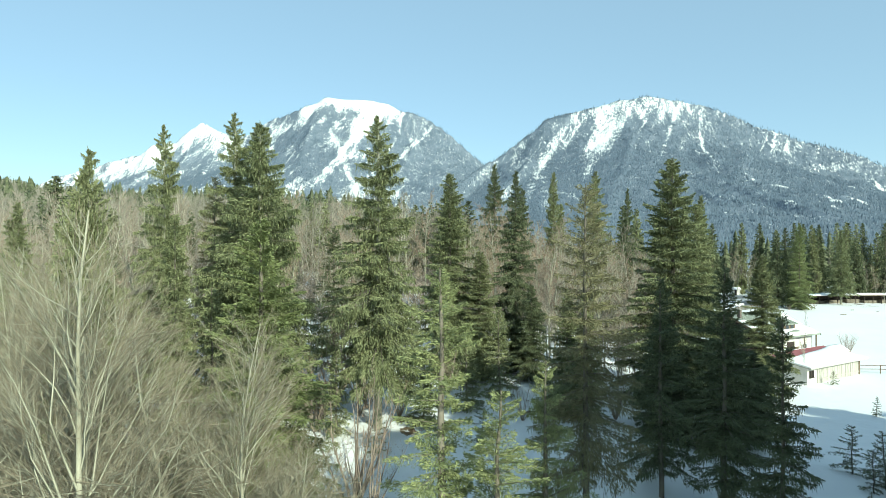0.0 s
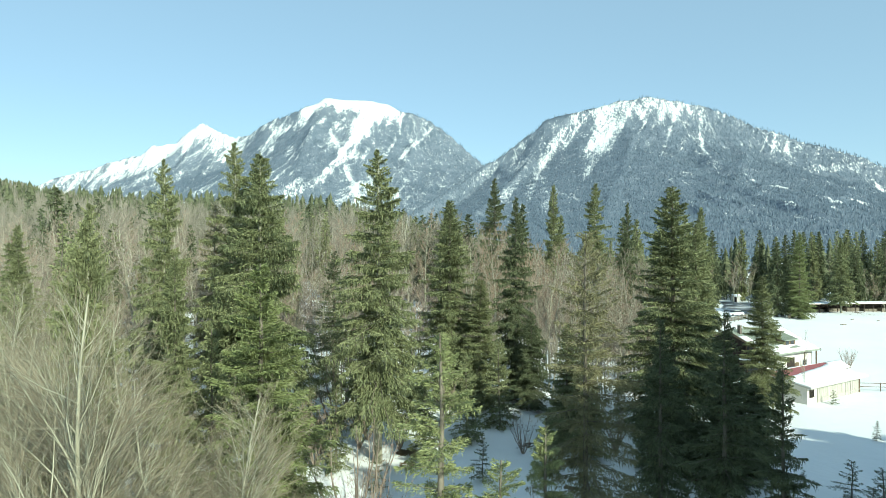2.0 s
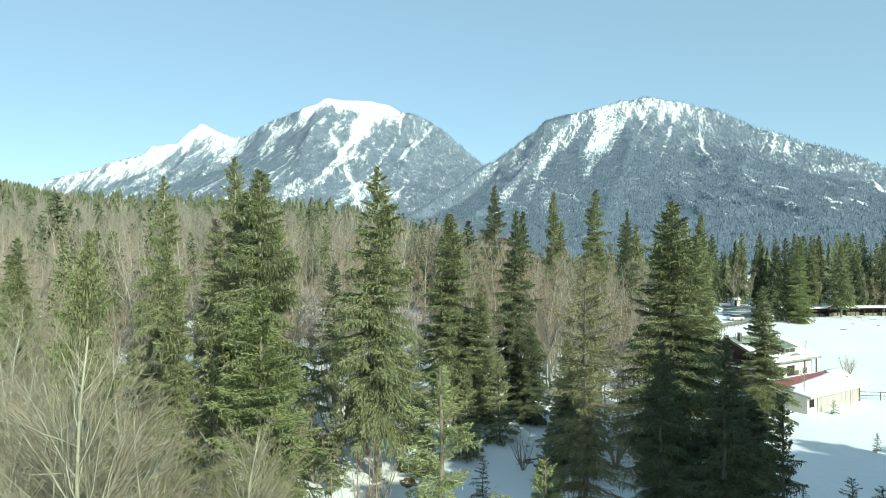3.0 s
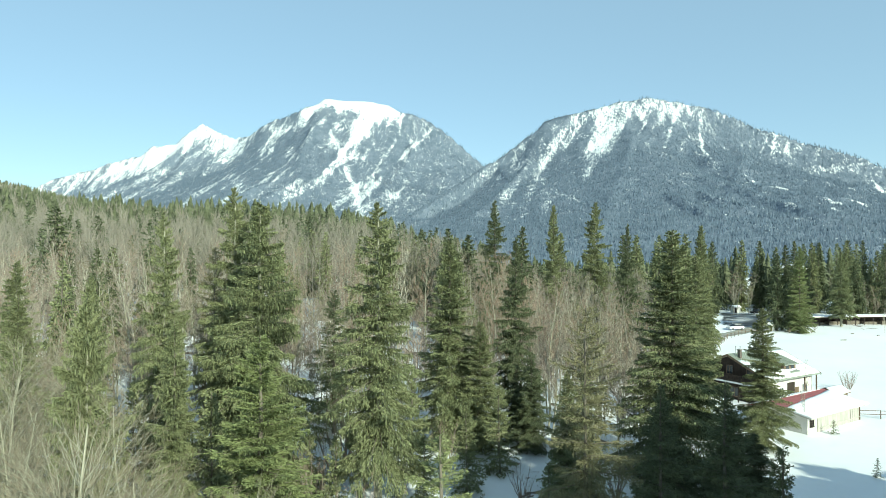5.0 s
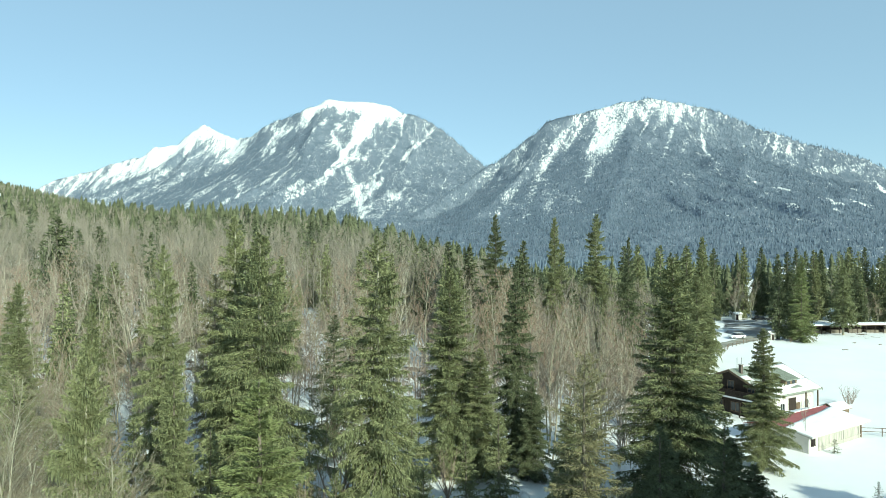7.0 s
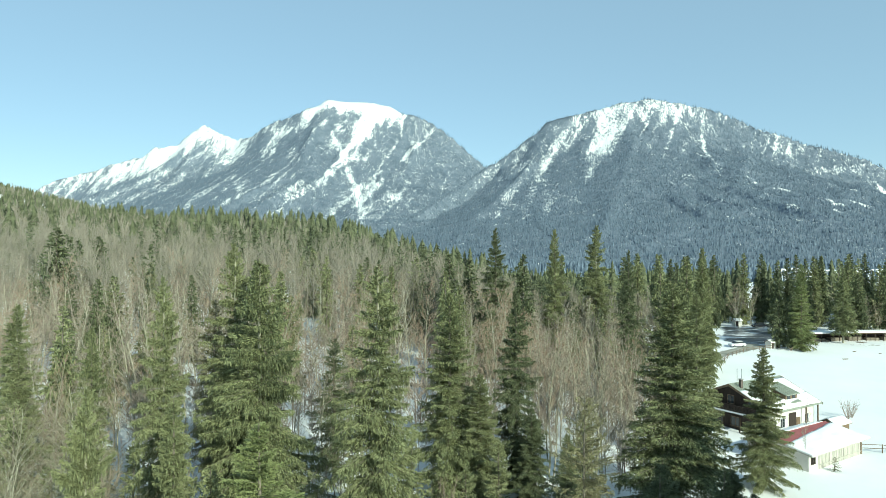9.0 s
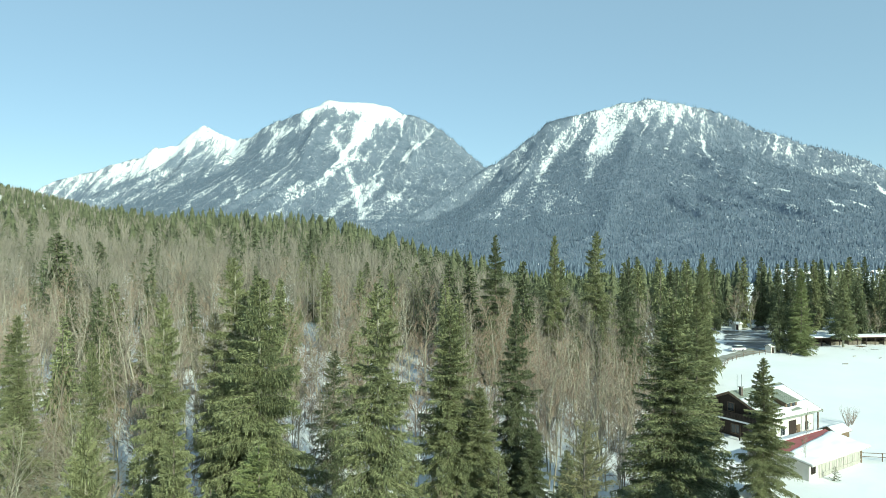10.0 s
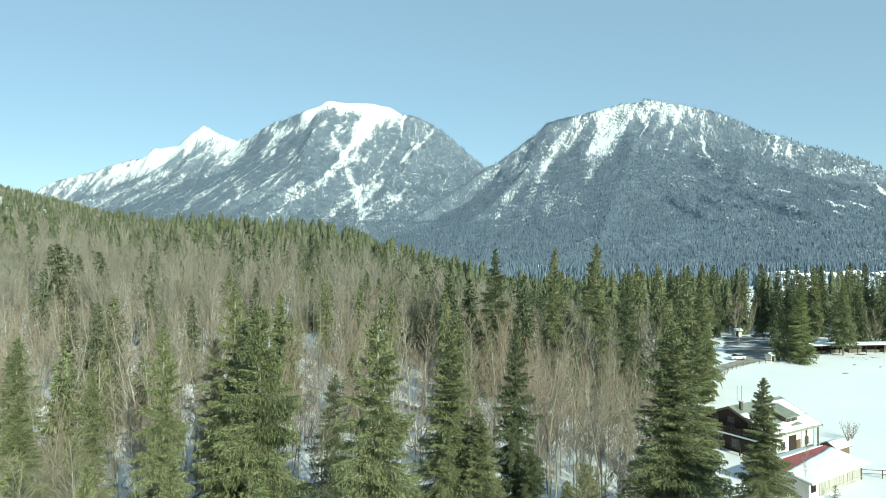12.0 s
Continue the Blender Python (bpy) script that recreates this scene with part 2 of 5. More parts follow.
def below_crest(line, x, z):
    """How far a spot lies under the crest at the same x."""
    pts = sorted((a, c) for a, b, c in line)
    return np.interp(x, [p[0] for p in pts], [p[1] for p in pts]) - z


def right_cover(x, y, z):
    under = below_crest(RIGHT_CREST, x, z)
    c = 0.21 + 0.3 * (fbm(x / 70, y / 170, 61, 5, 0.6) - 0.5)
    top = smooth(620, 900, x) * (1 - smooth(1320, 1600, x))
    c = c + top * 0.32 * (1 - smooth(60, 230, under + 170 * (fbm(x / 55, y / 260, 60, 4) - 0.5)))
    c = c + 0.6 * blot(x, z, 850, 620, 50, 110, 0.78) + 0.42 * blot(x, z, 570, 550, 22, 210, 0.73) + 0.38 * blot(x, z, 700, 430, 20, 70, 0.78)
    c = c + 0.4 * blot(x, z, 1170, 620, 10, 170, 0.72) + 0.42 * blot(x, z, 1340, 580, 10, 190, 0.52)
    c = c + 0.26 * blot(x, z, 1850, 590, 70, 35) + 0.36 * blot(x, z, 1990, 465, 100, 22) + 0.25 * blot(x, z, 1330, 640, 70, 30)
    c = c + 0.2 * (1 - smooth(20, 130, under)) * smooth(1500, 1700, x) * fbm(x / 45, y / 90, 67, 3)
    c = c + 0.42 * blot(x, z, 1190, 190, 50, 8) + 0.42 * blot(x, z, 1600, 215, 45, 9) + 0.36 * blot(x, z, 980, 215, 60, 6)
    lines = fbm((x - 0.7 * z) / 38, z / 420, 63, 3, 0.5, True)
    c = c + 0.26 * smooth(0.72, 0.9, lines) * smooth(380, 640, z) * smooth(400, 700, x)
    west = fbm((x - 0.7 * z) / 30, z / 200, 66, 4, 0.6, True)
    c = c + 0.3 * smooth(0.55, 0.85, west) * smooth(120, 260, x) * (1 - smooth(420, 680, x)) * smooth(90, 230, z)
    glades = fbm(x / 60, y / 130, 64, 3)
    return c + 0.62 * smooth(0.68, 0.76, glades) * smooth(700, 1500, x) * (1 - smooth(300, 480, z))


def mid_cover(x, y, z):
    under = below_crest(MID_CREST, x, z)
    rough = fbm(x / 60, y / 170, 72, 5, 0.6) - 0.5
    c = 0.24 + 0.26 * rough
    # the white cap of the summit and the wide snow fan that leads into the ravine
    cap = smooth(-1000, -780, x) * (1 - smooth(-420, -230, x))
    c = c + cap * 0.75 * (1 - smooth(40, 150, under + 190 * (fbm(x / 90, y / 220, 71, 4) - 0.5)))
    c = c + 0.55 * blot(x, z, -530, 850, 80, 105, 0.3) + 0.45 * blot(x, z, -600, 640, 20, 170, 0.35) + 0.4 * blot(x, z, -490, 400, 17, 260, -0.575)
    # the far white peak: snow along its ridge, rock ribs below
    peak = 1 - smooth(-1500, -1330, x + 0.25 * (z - 700))
    ribs = fbm((x - 0.35 * z) / 42, z / 170, 74, 5, 0.62, True)
    c = c + peak * (0.42 * (0.45 + 0.55 * smooth(-2500, -2000, x)) * (1 - smooth(50, 270, under + 260 * (fbm(x / 80, y / 260, 75, 4) - 0.5))) + 0.24 * smooth(0.55, 0.85, ribs) * smooth(150, 420, z))
    # avalanche tracks down the wooded flanks
    bend = 90 * (fbm(x / 160, z / 160, 78, 3) - 0.5)
    lines = fbm((x - 0.3 * z + bend) / 52, z / 260, 73, 5, 0.62, True)
    c = c + (1 - peak) * 0.36 * smooth(0.58, 0.84, lines) * smooth(140, 330, z + 200 * rough) * (1 - 0.75 * smooth(-300, -120, x))
    c = c + 0.3 * blot(x, z, -150, 760, 16, 150, 0.75) + 0.16 * blot(x, z, -210, 290, 130, 110) + 0.08 * blot(x, z, -430, 300, 120, 160)
    return c - 0.1 * blot(x, z, -900, 640, 330, 130, 0.6)


def steps(a, b, d):
    return np.arange(a, b + d, d)


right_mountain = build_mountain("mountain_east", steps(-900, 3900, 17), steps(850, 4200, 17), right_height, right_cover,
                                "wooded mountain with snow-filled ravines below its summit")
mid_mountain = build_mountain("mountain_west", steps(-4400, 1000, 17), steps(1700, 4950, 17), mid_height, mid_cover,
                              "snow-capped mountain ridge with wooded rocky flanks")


# ---- trees ----
def tube(path, radii, sides):
    """A tapered tube along a path: corners and quads."""
    path, radii = np.asarray(path, float), np.asarray(radii, float)
    d = np.gradient(path, axis=0)
    d /= np.linalg.norm(d, axis=1)[:, None] + 1e-9
    ref = np.where(abs(d[:, 2:3]) > 0.9, np.array([[1.0, 0, 0]]), np.array([[0, 0, 1.0]]))
    u = np.cross(d, ref)
    u /= np.linalg.norm(u, axis=1)[:, None] + 1e-9
    v = np.cross(d, u)
    a = np.arange(sides) / sides * 2 * np.pi
    ring = path[:, None] + radii[:, None, None] * (np.cos(a)[None, :, None] * u[:, None] + np.sin(a)[None, :, None] * v[:, None])
    n = len(path)
    i = (np.arange(n - 1)[:, None] * sides + np.arange(sides)[None, :]).ravel()
    j = (np.arange(n - 1)[:, None] * sides + (np.arange(sides)[None, :] + 1) % sides).ravel()
    return ring.reshape(-1, 3), np.stack([i, j, j + sides, i + sides], 1)


def joined(pieces):
    vs, fs, k = [], [], 0
    for v, f in pieces:
        vs.append(v)
        fs.append(f + k)
        k += len(v)
    return np.concatenate(vs), np.concatenate(fs)


def blades(p0, direction, length, width, rng, bend=0.15):
    """Slim leaf-shaped blades: two triangles each."""
    n = len(p0)
    direction = direction / (np.linalg.norm(direction, axis=1)[:, None] + 1e-9)
    side = np.cross(direction, rng.normal(size=(n, 3)))
    side /= np.linalg.norm(side, axis=1)[:, None] + 1e-9
    mid = p0 + direction * (length * 0.45)[:, None]
    tip = p0 + direction * length[:, None] - np.array([0, 0, 1.0]) * (bend * length)[:, None]
    v = np.stack([p0, mid + side * (width / 2)[:, None], tip, mid - side * (width / 2)[:, None]], 1).reshape(-1, 3)
    i = np.arange(n)[:, None] * 4
    return v, np.concatenate([i + [[0, 1, 2]], i + [[0, 2, 3]]])


def spruce_parts(h, r, seed, boughs=210, twigs=120, bare=0.06, droop=0.65, shape=0.78, width=0.068, ragged=0.22, steep=0.9, longest=0.25, bald=None, girth=0.011, hangs=0.8, layer=0.9):
    """Trunk and crown of a spruce: boughs in loose whorls, each a flat fan of twigs with a curtain hanging under it."""
    rng = np.random.default_rng(seed)
    zs = np.linspace(0, h, 12)
    sway = np.cumsum(rng.normal(0, 0.03, (12, 2)), 0)
    path = np.column_stack([sway, zs])
    trunk = tube(path, girth * h * (1 - zs / h) ** 0.8 + 0.02, 7)
    n = boughs
    t = ((np.arange(n) + rng.random(n)) / n) ** 0.94
    whorl = np.round(t * h / layer) * layer / h
    t = t + 0.62 * (whorl - t) * np.clip(2.6 - 2.9 * t, 0, 1)
    t = np.clip(t * 0.99, 0, 0.992)
    z = h * (bare + (1 - bare) * t)
    ang = rng.random(n) * 2 * np.pi
    # lobes: whole sectors of the crown stand out or fall back
    lobe = np.array([noise.noise(Vector((math.cos(a) * 1.6, math.sin(a) * 1.6, q * h * 0.16 + seed))) for a, q in zip(ang, t)])
    length = r * (np.minimum(1, (1 - t) * 1.16) ** shape) * rng.uniform(0.6, 1.12, n) * (1 + 2.4 * ragged * lobe)
    length = np.maximum(length * np.where(t < 0.1, 0.55 + 4.5 * t, 1), 0.0) + 0.14
    if bald:
        length = np.where((t > bald[0]) & (t < bald[1]) & (np.sin(ang) < -0.8), 0.3, length)
    rad = np.column_stack([np.cos(ang), np.sin(ang), np.zeros(n)])
    tang = np.column_stack([-np.sin(ang), np.cos(ang), np.zeros(n)])
    base = np.column_stack([np.interp(z, zs, path[:, 0]), np.interp(z, zs, path[:, 1]), z])
    up0 = -0.1 + steep * t ** 1.3 + rng.normal(0, 0.07, n)
    dr = droop * (1 - 0.7 * t) * rng.uniform(0.7, 1.35, n)

    def on(s, i):
        rise = up0[i] * s - dr[i] * s ** 1.5 + 0.75 * dr[i] * np.maximum(s - 0.55, 0) ** 1.2
        p = base[i] + rad[i] * (length[i] * s)[:, None]
        p[:, 2] += rise * length[i]
        return p

    segs = np.linspace(0, 1, 4)
    pts = np.stack([on(np.full(n, q), np.arange(n)) for q in segs], 1)
    wid = (0.012 + 0.009 * length)[:, None] * (1 - 0.8 * segs)[None, :]
    v = np.stack([pts + np.array([0, 0, 1.0]) * wid[..., None], pts - tang[:, None] * wid[..., None], pts + tang[:, None] * wid[..., None]], 2)
    v = v.reshape(n, 12, 3)
    quad = []
    for q in range(3):
        for k in range(3):
            a, b = q * 3 + k, q * 3 + (k + 1) % 3
            quad += [(a, b, b + 3), (a, b + 3, a + 3)]
    f = (np.arange(n)[:, None, None] * 12 + np.array(quad)[None]).reshape(-1, 3)
    wood = (v.reshape(-1, 3), f)
    # the fan: short twigs over a leaf-shaped plane that sags to its sides
    full = np.minimum(length / r, 1.15)
    count = np.maximum(7, (twigs * full ** 0.85 * rng.uniform(0.8, 1.2, n)).astype(int))
    idx = np.repeat(np.arange(n), count)
    m = len(idx)
    q = rng.random(m) ** 0.8
    half = length[idx] * 0.36 * np.clip(1.12 - q, 0, 1) ** 0.7 * np.minimum(1, 0.25 + 2.2 * q) + 0.05
    sd = rng.uniform(-1, 1, m)
    p = on(q, idx) + tang[idx] * (sd * half)[:, None]
    p[:, 2] -= (0.2 + 0.7 * dr[idx]) * half * sd ** 2 - rng.normal(0, 0.03, m)
    direction = rad[idx] * rng.uniform(0.45, 1.0, m)[:, None] + tang[idx] * (1.1 * sd + rng.normal(0, 0.25, m))[:, None]
    direction[:, 2] += up0[idx] - 0.75 * dr[idx] * q - 0.1 + rng.normal(0, 0.2, m)
    tl = longest * np.minimum(0.55 + 0.3 * length[idx], 1.0) * rng.uniform(0.6, 1.2, m)
    crown = [blades(p - direction * (tl * 0.15)[:, None], direction, tl, width * rng.uniform(0.7, 1.4, m), rng)]
    # the curtain: slim twigs hanging from the fan, longest at its middle
    pick = rng.random(m) < np.clip(hangs * droop * (1.15 - t[idx]), 0, 0.95)
    c = pick.sum()
    d2 = rng.normal(0, 0.16, (c, 3)) + rad[idx][pick] * 0.15 - np.array([0, 0, 1.0])
    hl = np.minimum(tl[pick] * rng.uniform(0.8, 2.2, c) * (0.6 + droop), 2.3 * longest)
    crown.append(blades(p[pick], d2, hl, width * 0.7 * rng.uniform(0.7, 1.3, c), rng, 0))
    k = 30
    d3 = rng.normal(0, 0.45, (k, 3)) + np.array([0, 0, 0.7])
    tip = np.repeat([[path[-1, 0], path[-1, 1], h]], k, 0) - np.array([0, 0, 1.0]) * rng.uniform(0.15, 1.5, (k, 1)) ** 1.2
    crown.append(blades(tip, d3, rng.uniform(0.2, 0.5, k), np.full(k, width * 0.7), rng))
    return trunk, wood, joined(crown)


def two_tone(name, a, mat_a, b, mat_b):
    """One mesh of two lots of faces, each in its own material."""
    v, f = joined([a, b])
    me = mesh_of(name, v, f, mat_a)
    me.materials.append(mat_b)
    me.polygons.foreach_set("material_index", np.repeat([0, 1], [len(a[1]), len(b[1])]).astype(np.int32))
    return me


def spruce_model(seed, needles, h=24.0, r=3.4, bark=None, **kw):
    trunk, boughs, crown = spruce_parts(h, r, seed, **kw)
    tv, tf = trunk
    return (h, r, mesh_of("trunk", tv, tf, bark or SPRUCE_BARK, True), two_tone("crown", crown, needles, boughs, SPRUCE_BARK))


def place_spruce(model, x, y, top, width=1.0, turn=0.0, label="", group="spruces of the wood", sink=0.15, lean=0.0):
    h, r, tm, cm = model
    z = float(ground_height(x, y)) - sink
    k = (top - z) / h
    tree = tagged(new("spruce_tree"), label, "tree", group)
    tree.matrix_world = pose(x, y, z, lean, 0, turn) @ Matrix.Diagonal((k * width, k * width, k, 1))
    for nm, data in (("trunk", tm), ("crown", cm)):
        tagged(new(nm, data), kind="stuff" if nm == "crown" else "").parent = tree
    return tree


TALL = [spruce_model(31, NEEDLES, droop=0.6, ragged=0.16, boughs=300, twigs=360, r=3.6),
        spruce_model(32, NEEDLES, droop=0.85, r=4.6, ragged=0.22, boughs=330, twigs=480, bald=(0.5, 0.74), bark=BARK_GREY),
        spruce_model(33, NEEDLES, droop=0.7, r=3.3, bare=0.16, ragged=0.36, boughs=250, twigs=340, bark=BARK_GREY)]
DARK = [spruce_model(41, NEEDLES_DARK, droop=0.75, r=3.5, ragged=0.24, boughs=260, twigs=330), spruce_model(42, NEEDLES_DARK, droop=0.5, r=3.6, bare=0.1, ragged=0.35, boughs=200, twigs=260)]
BROAD = [spruce_model(51, NEEDLES, h=22, r=4.4, droop=0.45, shape=0.74, boughs=350, twigs=440, bare=0.02, ragged=0.12, hangs=0.6, steep=0.75)]
FRESH = [spruce_model(61, NEEDLES_FRESH, h=16, r=2.6, droop=0.4, boughs=150, bare=0.1, ragged=0.4, twigs=420, longest=0.15, width=0.036, hangs=0.8, layer=0.95),
         spruce_model(62, NEEDLES_FRESH, h=12, r=2.4, droop=0.3, boughs=120, bare=0.08, ragged=0.45, twigs=420, longest=0.15, width=0.036, hangs=0.8, layer=0.95)]
THIN = [spruce_model(71, NEEDLES_DRY, h=20, r=2.8, droop=0.5, boughs=190, twigs=220, bare=0.2, ragged=0.3, width=0.045, longest=0.22, girth=0.0085, shape=0.6, hangs=0.8)]
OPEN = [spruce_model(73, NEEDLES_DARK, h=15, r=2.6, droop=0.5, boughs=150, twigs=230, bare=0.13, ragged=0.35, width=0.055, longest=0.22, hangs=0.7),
        spruce_model(74, NEEDLES_BRIGHT, h=19, r=3.5, droop=0.4, boughs=320, twigs=480, bare=0.03, shape=0.8, width=0.052, longest=0.2, hangs=0.6, ragged=0.14)]
SMALL = [spruce_model(81, NEEDLES, h=8, r=1.9, boughs=110, twigs=90, bare=0.03, droop=0.25, width=0.075, layer=0.5),
         spruce_model(82, NEEDLES_DARK, h=5, r=1.3, boughs=50, twigs=90, bare=0.05, droop=0.15, ragged=0.4, width=0.04, longest=0.2, layer=0.5)]
LIGHT = [spruce_model(91, NEEDLES, boughs=170, twigs=40, width=0.24, longest=0.8), spruce_model(92, NEEDLES_DARK, boughs=170, twigs=40, width=0.24, longest=0.8, ragged=0.28, droop=0.7),
         spruce_model(93, NEEDLES, boughs=140, twigs=38, width=0.22, longest=0.8, ragged=0.34, r=3.2)]
DENSE = [spruce_model(95, NEEDLES_DARK, h=26, r=4.6, boughs=170, twigs=34, width=0.85, longest=1.4, bare=0.02, shape=0.5, ragged=0.08)]

TREES = [  # model, x, y, height of the top, crown radius, label
    (TALL[2], -17.0, 51.8, 27.9, 3.0, "tall slim spruce with drooping boughs"),
    (TALL[1], -14.15, 48.9, 26.5, 4.9, "tall broad spruce with a bare pale trunk stretch"),
    (TALL[2], -4.55, 44.7, 26.1, 3.5, "tall spruce with a loose ragged crown"),
    (TALL[0], 0.7, 56.5, 23.6, 3.6, "dense green spruce in the wood"),
    (TALL[0], 3.2, 55.0, 16.6, 2.6, "lower green spruce in the wood"),
    (DARK[0], 6.6, 58.0, 24.0, 2.5, "dark slender spruce in the wood"),
    (DARK[0], 8.6, 106.0, 31.5, 3.8, "tall dark spruce among bare trees"),
    (TALL[0], 21.0, 120.0, 31.9, 3.2, "tall spruce among bare trees"),
    (TALL[2], 30.0, 125.0, 32.8, 4.2, "tall spruce with a loose crown among bare trees"),
    (DARK[0], 32.0, 110.0, 27.8, 2.8, "slender dark spruce among bare trees"),
    (BROAD[0], 19.5, 54.0, 24.5, 5.2, "large broad spruce at the meadow's edge"),
    (TALL[0], 36.6, 72.8, 16.3, 3.2, "spruce standing alone before the house"),
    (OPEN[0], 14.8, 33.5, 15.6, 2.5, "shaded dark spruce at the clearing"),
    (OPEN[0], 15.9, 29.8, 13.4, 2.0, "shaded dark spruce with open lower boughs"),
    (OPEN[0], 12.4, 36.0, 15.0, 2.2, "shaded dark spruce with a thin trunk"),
    # dense dark spruces added to deepen the shade at the broad spruce's foot
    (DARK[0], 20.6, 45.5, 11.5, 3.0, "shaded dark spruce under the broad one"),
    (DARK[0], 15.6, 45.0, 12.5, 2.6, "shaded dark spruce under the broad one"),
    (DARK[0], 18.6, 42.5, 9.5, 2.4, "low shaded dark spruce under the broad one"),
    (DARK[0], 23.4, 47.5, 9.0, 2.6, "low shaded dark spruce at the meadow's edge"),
    (TALL[2], -19.5, 44.3, 25.4, 2.3, "tall thin spruce with a ragged crown"),
    (TALL[0], -15.6, 36.8, 18.6, 2.4, "green spruce beneath taller ones"),
    (TALL[1], -15.8, 28.1, 21.0, 2.7, "green spruce with hanging boughs"),
    (THIN[0], -19.8, 55.0, 23.0, 2.4, "half-dry brownish spruce in the wood"),
    (DARK[1], -10.3, 60.0, 19.0, 2.8, "dark spruce in the shade of taller ones"),
    (TALL[0], -31.0, 56.0, 20.5, 2.0, "green spruce in the wood"),
    (TALL[2], -44.5, 66.0, 21.8, 2.6, "green spruce in the wood"),
    (TALL[0], -35.0, 52.0, 18.8, 2.8, "green spruce in the wood"),
    (OPEN[1], -9.4, 32.9, 18.2, 4.2, "bright green broad spruce in the wood"),
    (FRESH[0], -0.1, 23.0, 15.8, 3.4, "yellow-green open young spruce"),
    (FRESH[1], 2.1, 22.0, 11.6, 3.0, "yellow-green open young spruce"),
    (FRESH[0], 3.8, 23.6, 12.3, 2.3, "yellow-green slim young spruce"),
    (THIN[0], 7.1, 31.5, 19.8, 2.6, "thin dry spruce with a long bare trunk"),
    (DARK[0], 7.7, 55.0, 13.7, 1.9, "small dark spruce in the wood"),
    (TALL[0], 9.2, 47.0, 13.6, 2.0, "small spruce in the clearing"),
    (TALL[0], 53.0, 130.0, 28.5, 3.6, "yellowish tall spruce by the meadow"),
    (LIGHT[0], 49.0, 128.0, 26.5, 3.4, "tall spruce by the meadow"),
    (BROAD[0], 30.0, 75.0, 22.3, 3.6, "broad spruce behind the largest one"),
    (OPEN[1], 94.6, 168.0, 24.6, 3.9, "full bright spruce at the parking place"),
    (TALL[2], 112.6, 179.0, 23.2, 3.4, "tall bright spruce with a bare lower trunk before the long shed"),
]
for model, x, y, top, radius, label in TREES:
    k = (top - float(ground_height(x, y))) / model[0]
    place_spruce(model, x, y, top, radius / (model[1] * k), 12 if "pale trunk" in label else random.uniform(0, 360), label)


# bare trees
def bare_tree(h, seed, stems=1, limbs=22, twig=0.012, lean=0.12, fork=0.3, fine=6, spreadk=0.42, girth=0.0095, steeps=(0.9, 2.0), curve=0.12, sub=2.0, lift=0.09, shoot=1.2, limbk=0.0048, wander=0.075):
    """Segments of a leafless tree: wood (tubes) and twigs (slim blades)."""
    rng = np.random.default_rng(seed)
    wood, p0s, ds, ls, ws = [], [], [], [], []
    shoots = []

    def limb(p, d, length, radius, parts, curve):
        path, rad = [p], [radius]
        for k in range(parts):
            d = d + rng.normal(0, curve, 3) + np.array([0, 0, lift])
            d = d / np.linalg.norm(d)
            p = p + d * length / parts
            path.append(p)
            rad.append(radius * (1 - 0.85 * (k + 1) / parts))
        return np.array(path), np.array(rad)

    for s in range(stems):
        a = rng.random() * 6.28
        d = np.array([math.cos(a) * lean, math.sin(a) * lean, 1.0]) if stems > 1 else np.array([0, 0, 1.0])
        path, rad = limb(np.zeros(3), d / np.linalg.norm(d), h * rng.uniform(0.85, 1.0) if stems > 1 else h, girth * h + 0.015, 9, wander)
        wood.append(tube(path, rad, 6))
        for k in range(limbs):
            t = fork + (0.97 - fork) * (k + rng.random()) / limbs
            j = t * 9
            i = min(int(j), 8)
            p = path[i] + (path[i + 1] - path[i]) * (j - i)
            r0 = float(np.interp(j, range(10), rad))
            a = rng.random() * 6.28
            steep = rng.uniform(*steeps)
            d = np.array([math.cos(a), math.sin(a), steep])
            ll = h * spreadk * (1.05 - t) ** 0.75 * rng.uniform(0.6, 1.15) + 0.4
            lp, lr = limb(p, d / np.linalg.norm(d), ll, min(0.5 * r0, limbk * ll + 0.008), 5, curve)
            wood.append(tube(lp, lr, 4))
            for q in range(max(4, int(ll * sub))):
                u = rng.uniform(0.15, 1.0) * 5
                e = min(int(u), 4)
                c = lp[e] + (lp[e + 1] - lp[e]) * (u - e)
                ax = lp[e + 1] - lp[e]
                d2 = ax / np.linalg.norm(ax) + rng.normal(0, 0.5, 3) + np.array([0, 0, 2.5 * lift])
                sl = ll * 0.38 * (1.1 - 0.12 * u) * rng.uniform(0.5, 1.1) + 0.25
                sp, sr = limb(c, d2 / np.linalg.norm(d2), sl, twig * 1.3, 3, 0.15)
                for w in range(3):
                    shoots.append((sp[w], sp[w + 1] - sp[w], np.linalg.norm(sp[w + 1] - sp[w]) * 1.35, twig * shoot * (1 - 0.2 * w)))
                for w in range(fine):
                    g = rng.integers(0, 3)
                    b0 = sp[g] + (sp[g + 1] - sp[g]) * rng.random()
                    p0s.append(b0), ds.append(sp[g + 1] - sp[g] + rng.normal(0, 0.3 * sl / 3, 3) + [0, 0, 0.06]), ls.append(sl * rng.uniform(0.25, 0.6)), ws.append(twig)
    tw = blades(np.array(p0s), np.array(ds), np.array(ls), np.array(ws), rng, bend=-0.05)
    sh = blades(*(np.array(c) for c in zip(*shoots)), rng, bend=-0.05)
    wv, wf = joined(wood)
    return joined([(wv, np.concatenate([wf[:, [0, 1, 2]], wf[:, [0, 2, 3]]])), sh]), tw


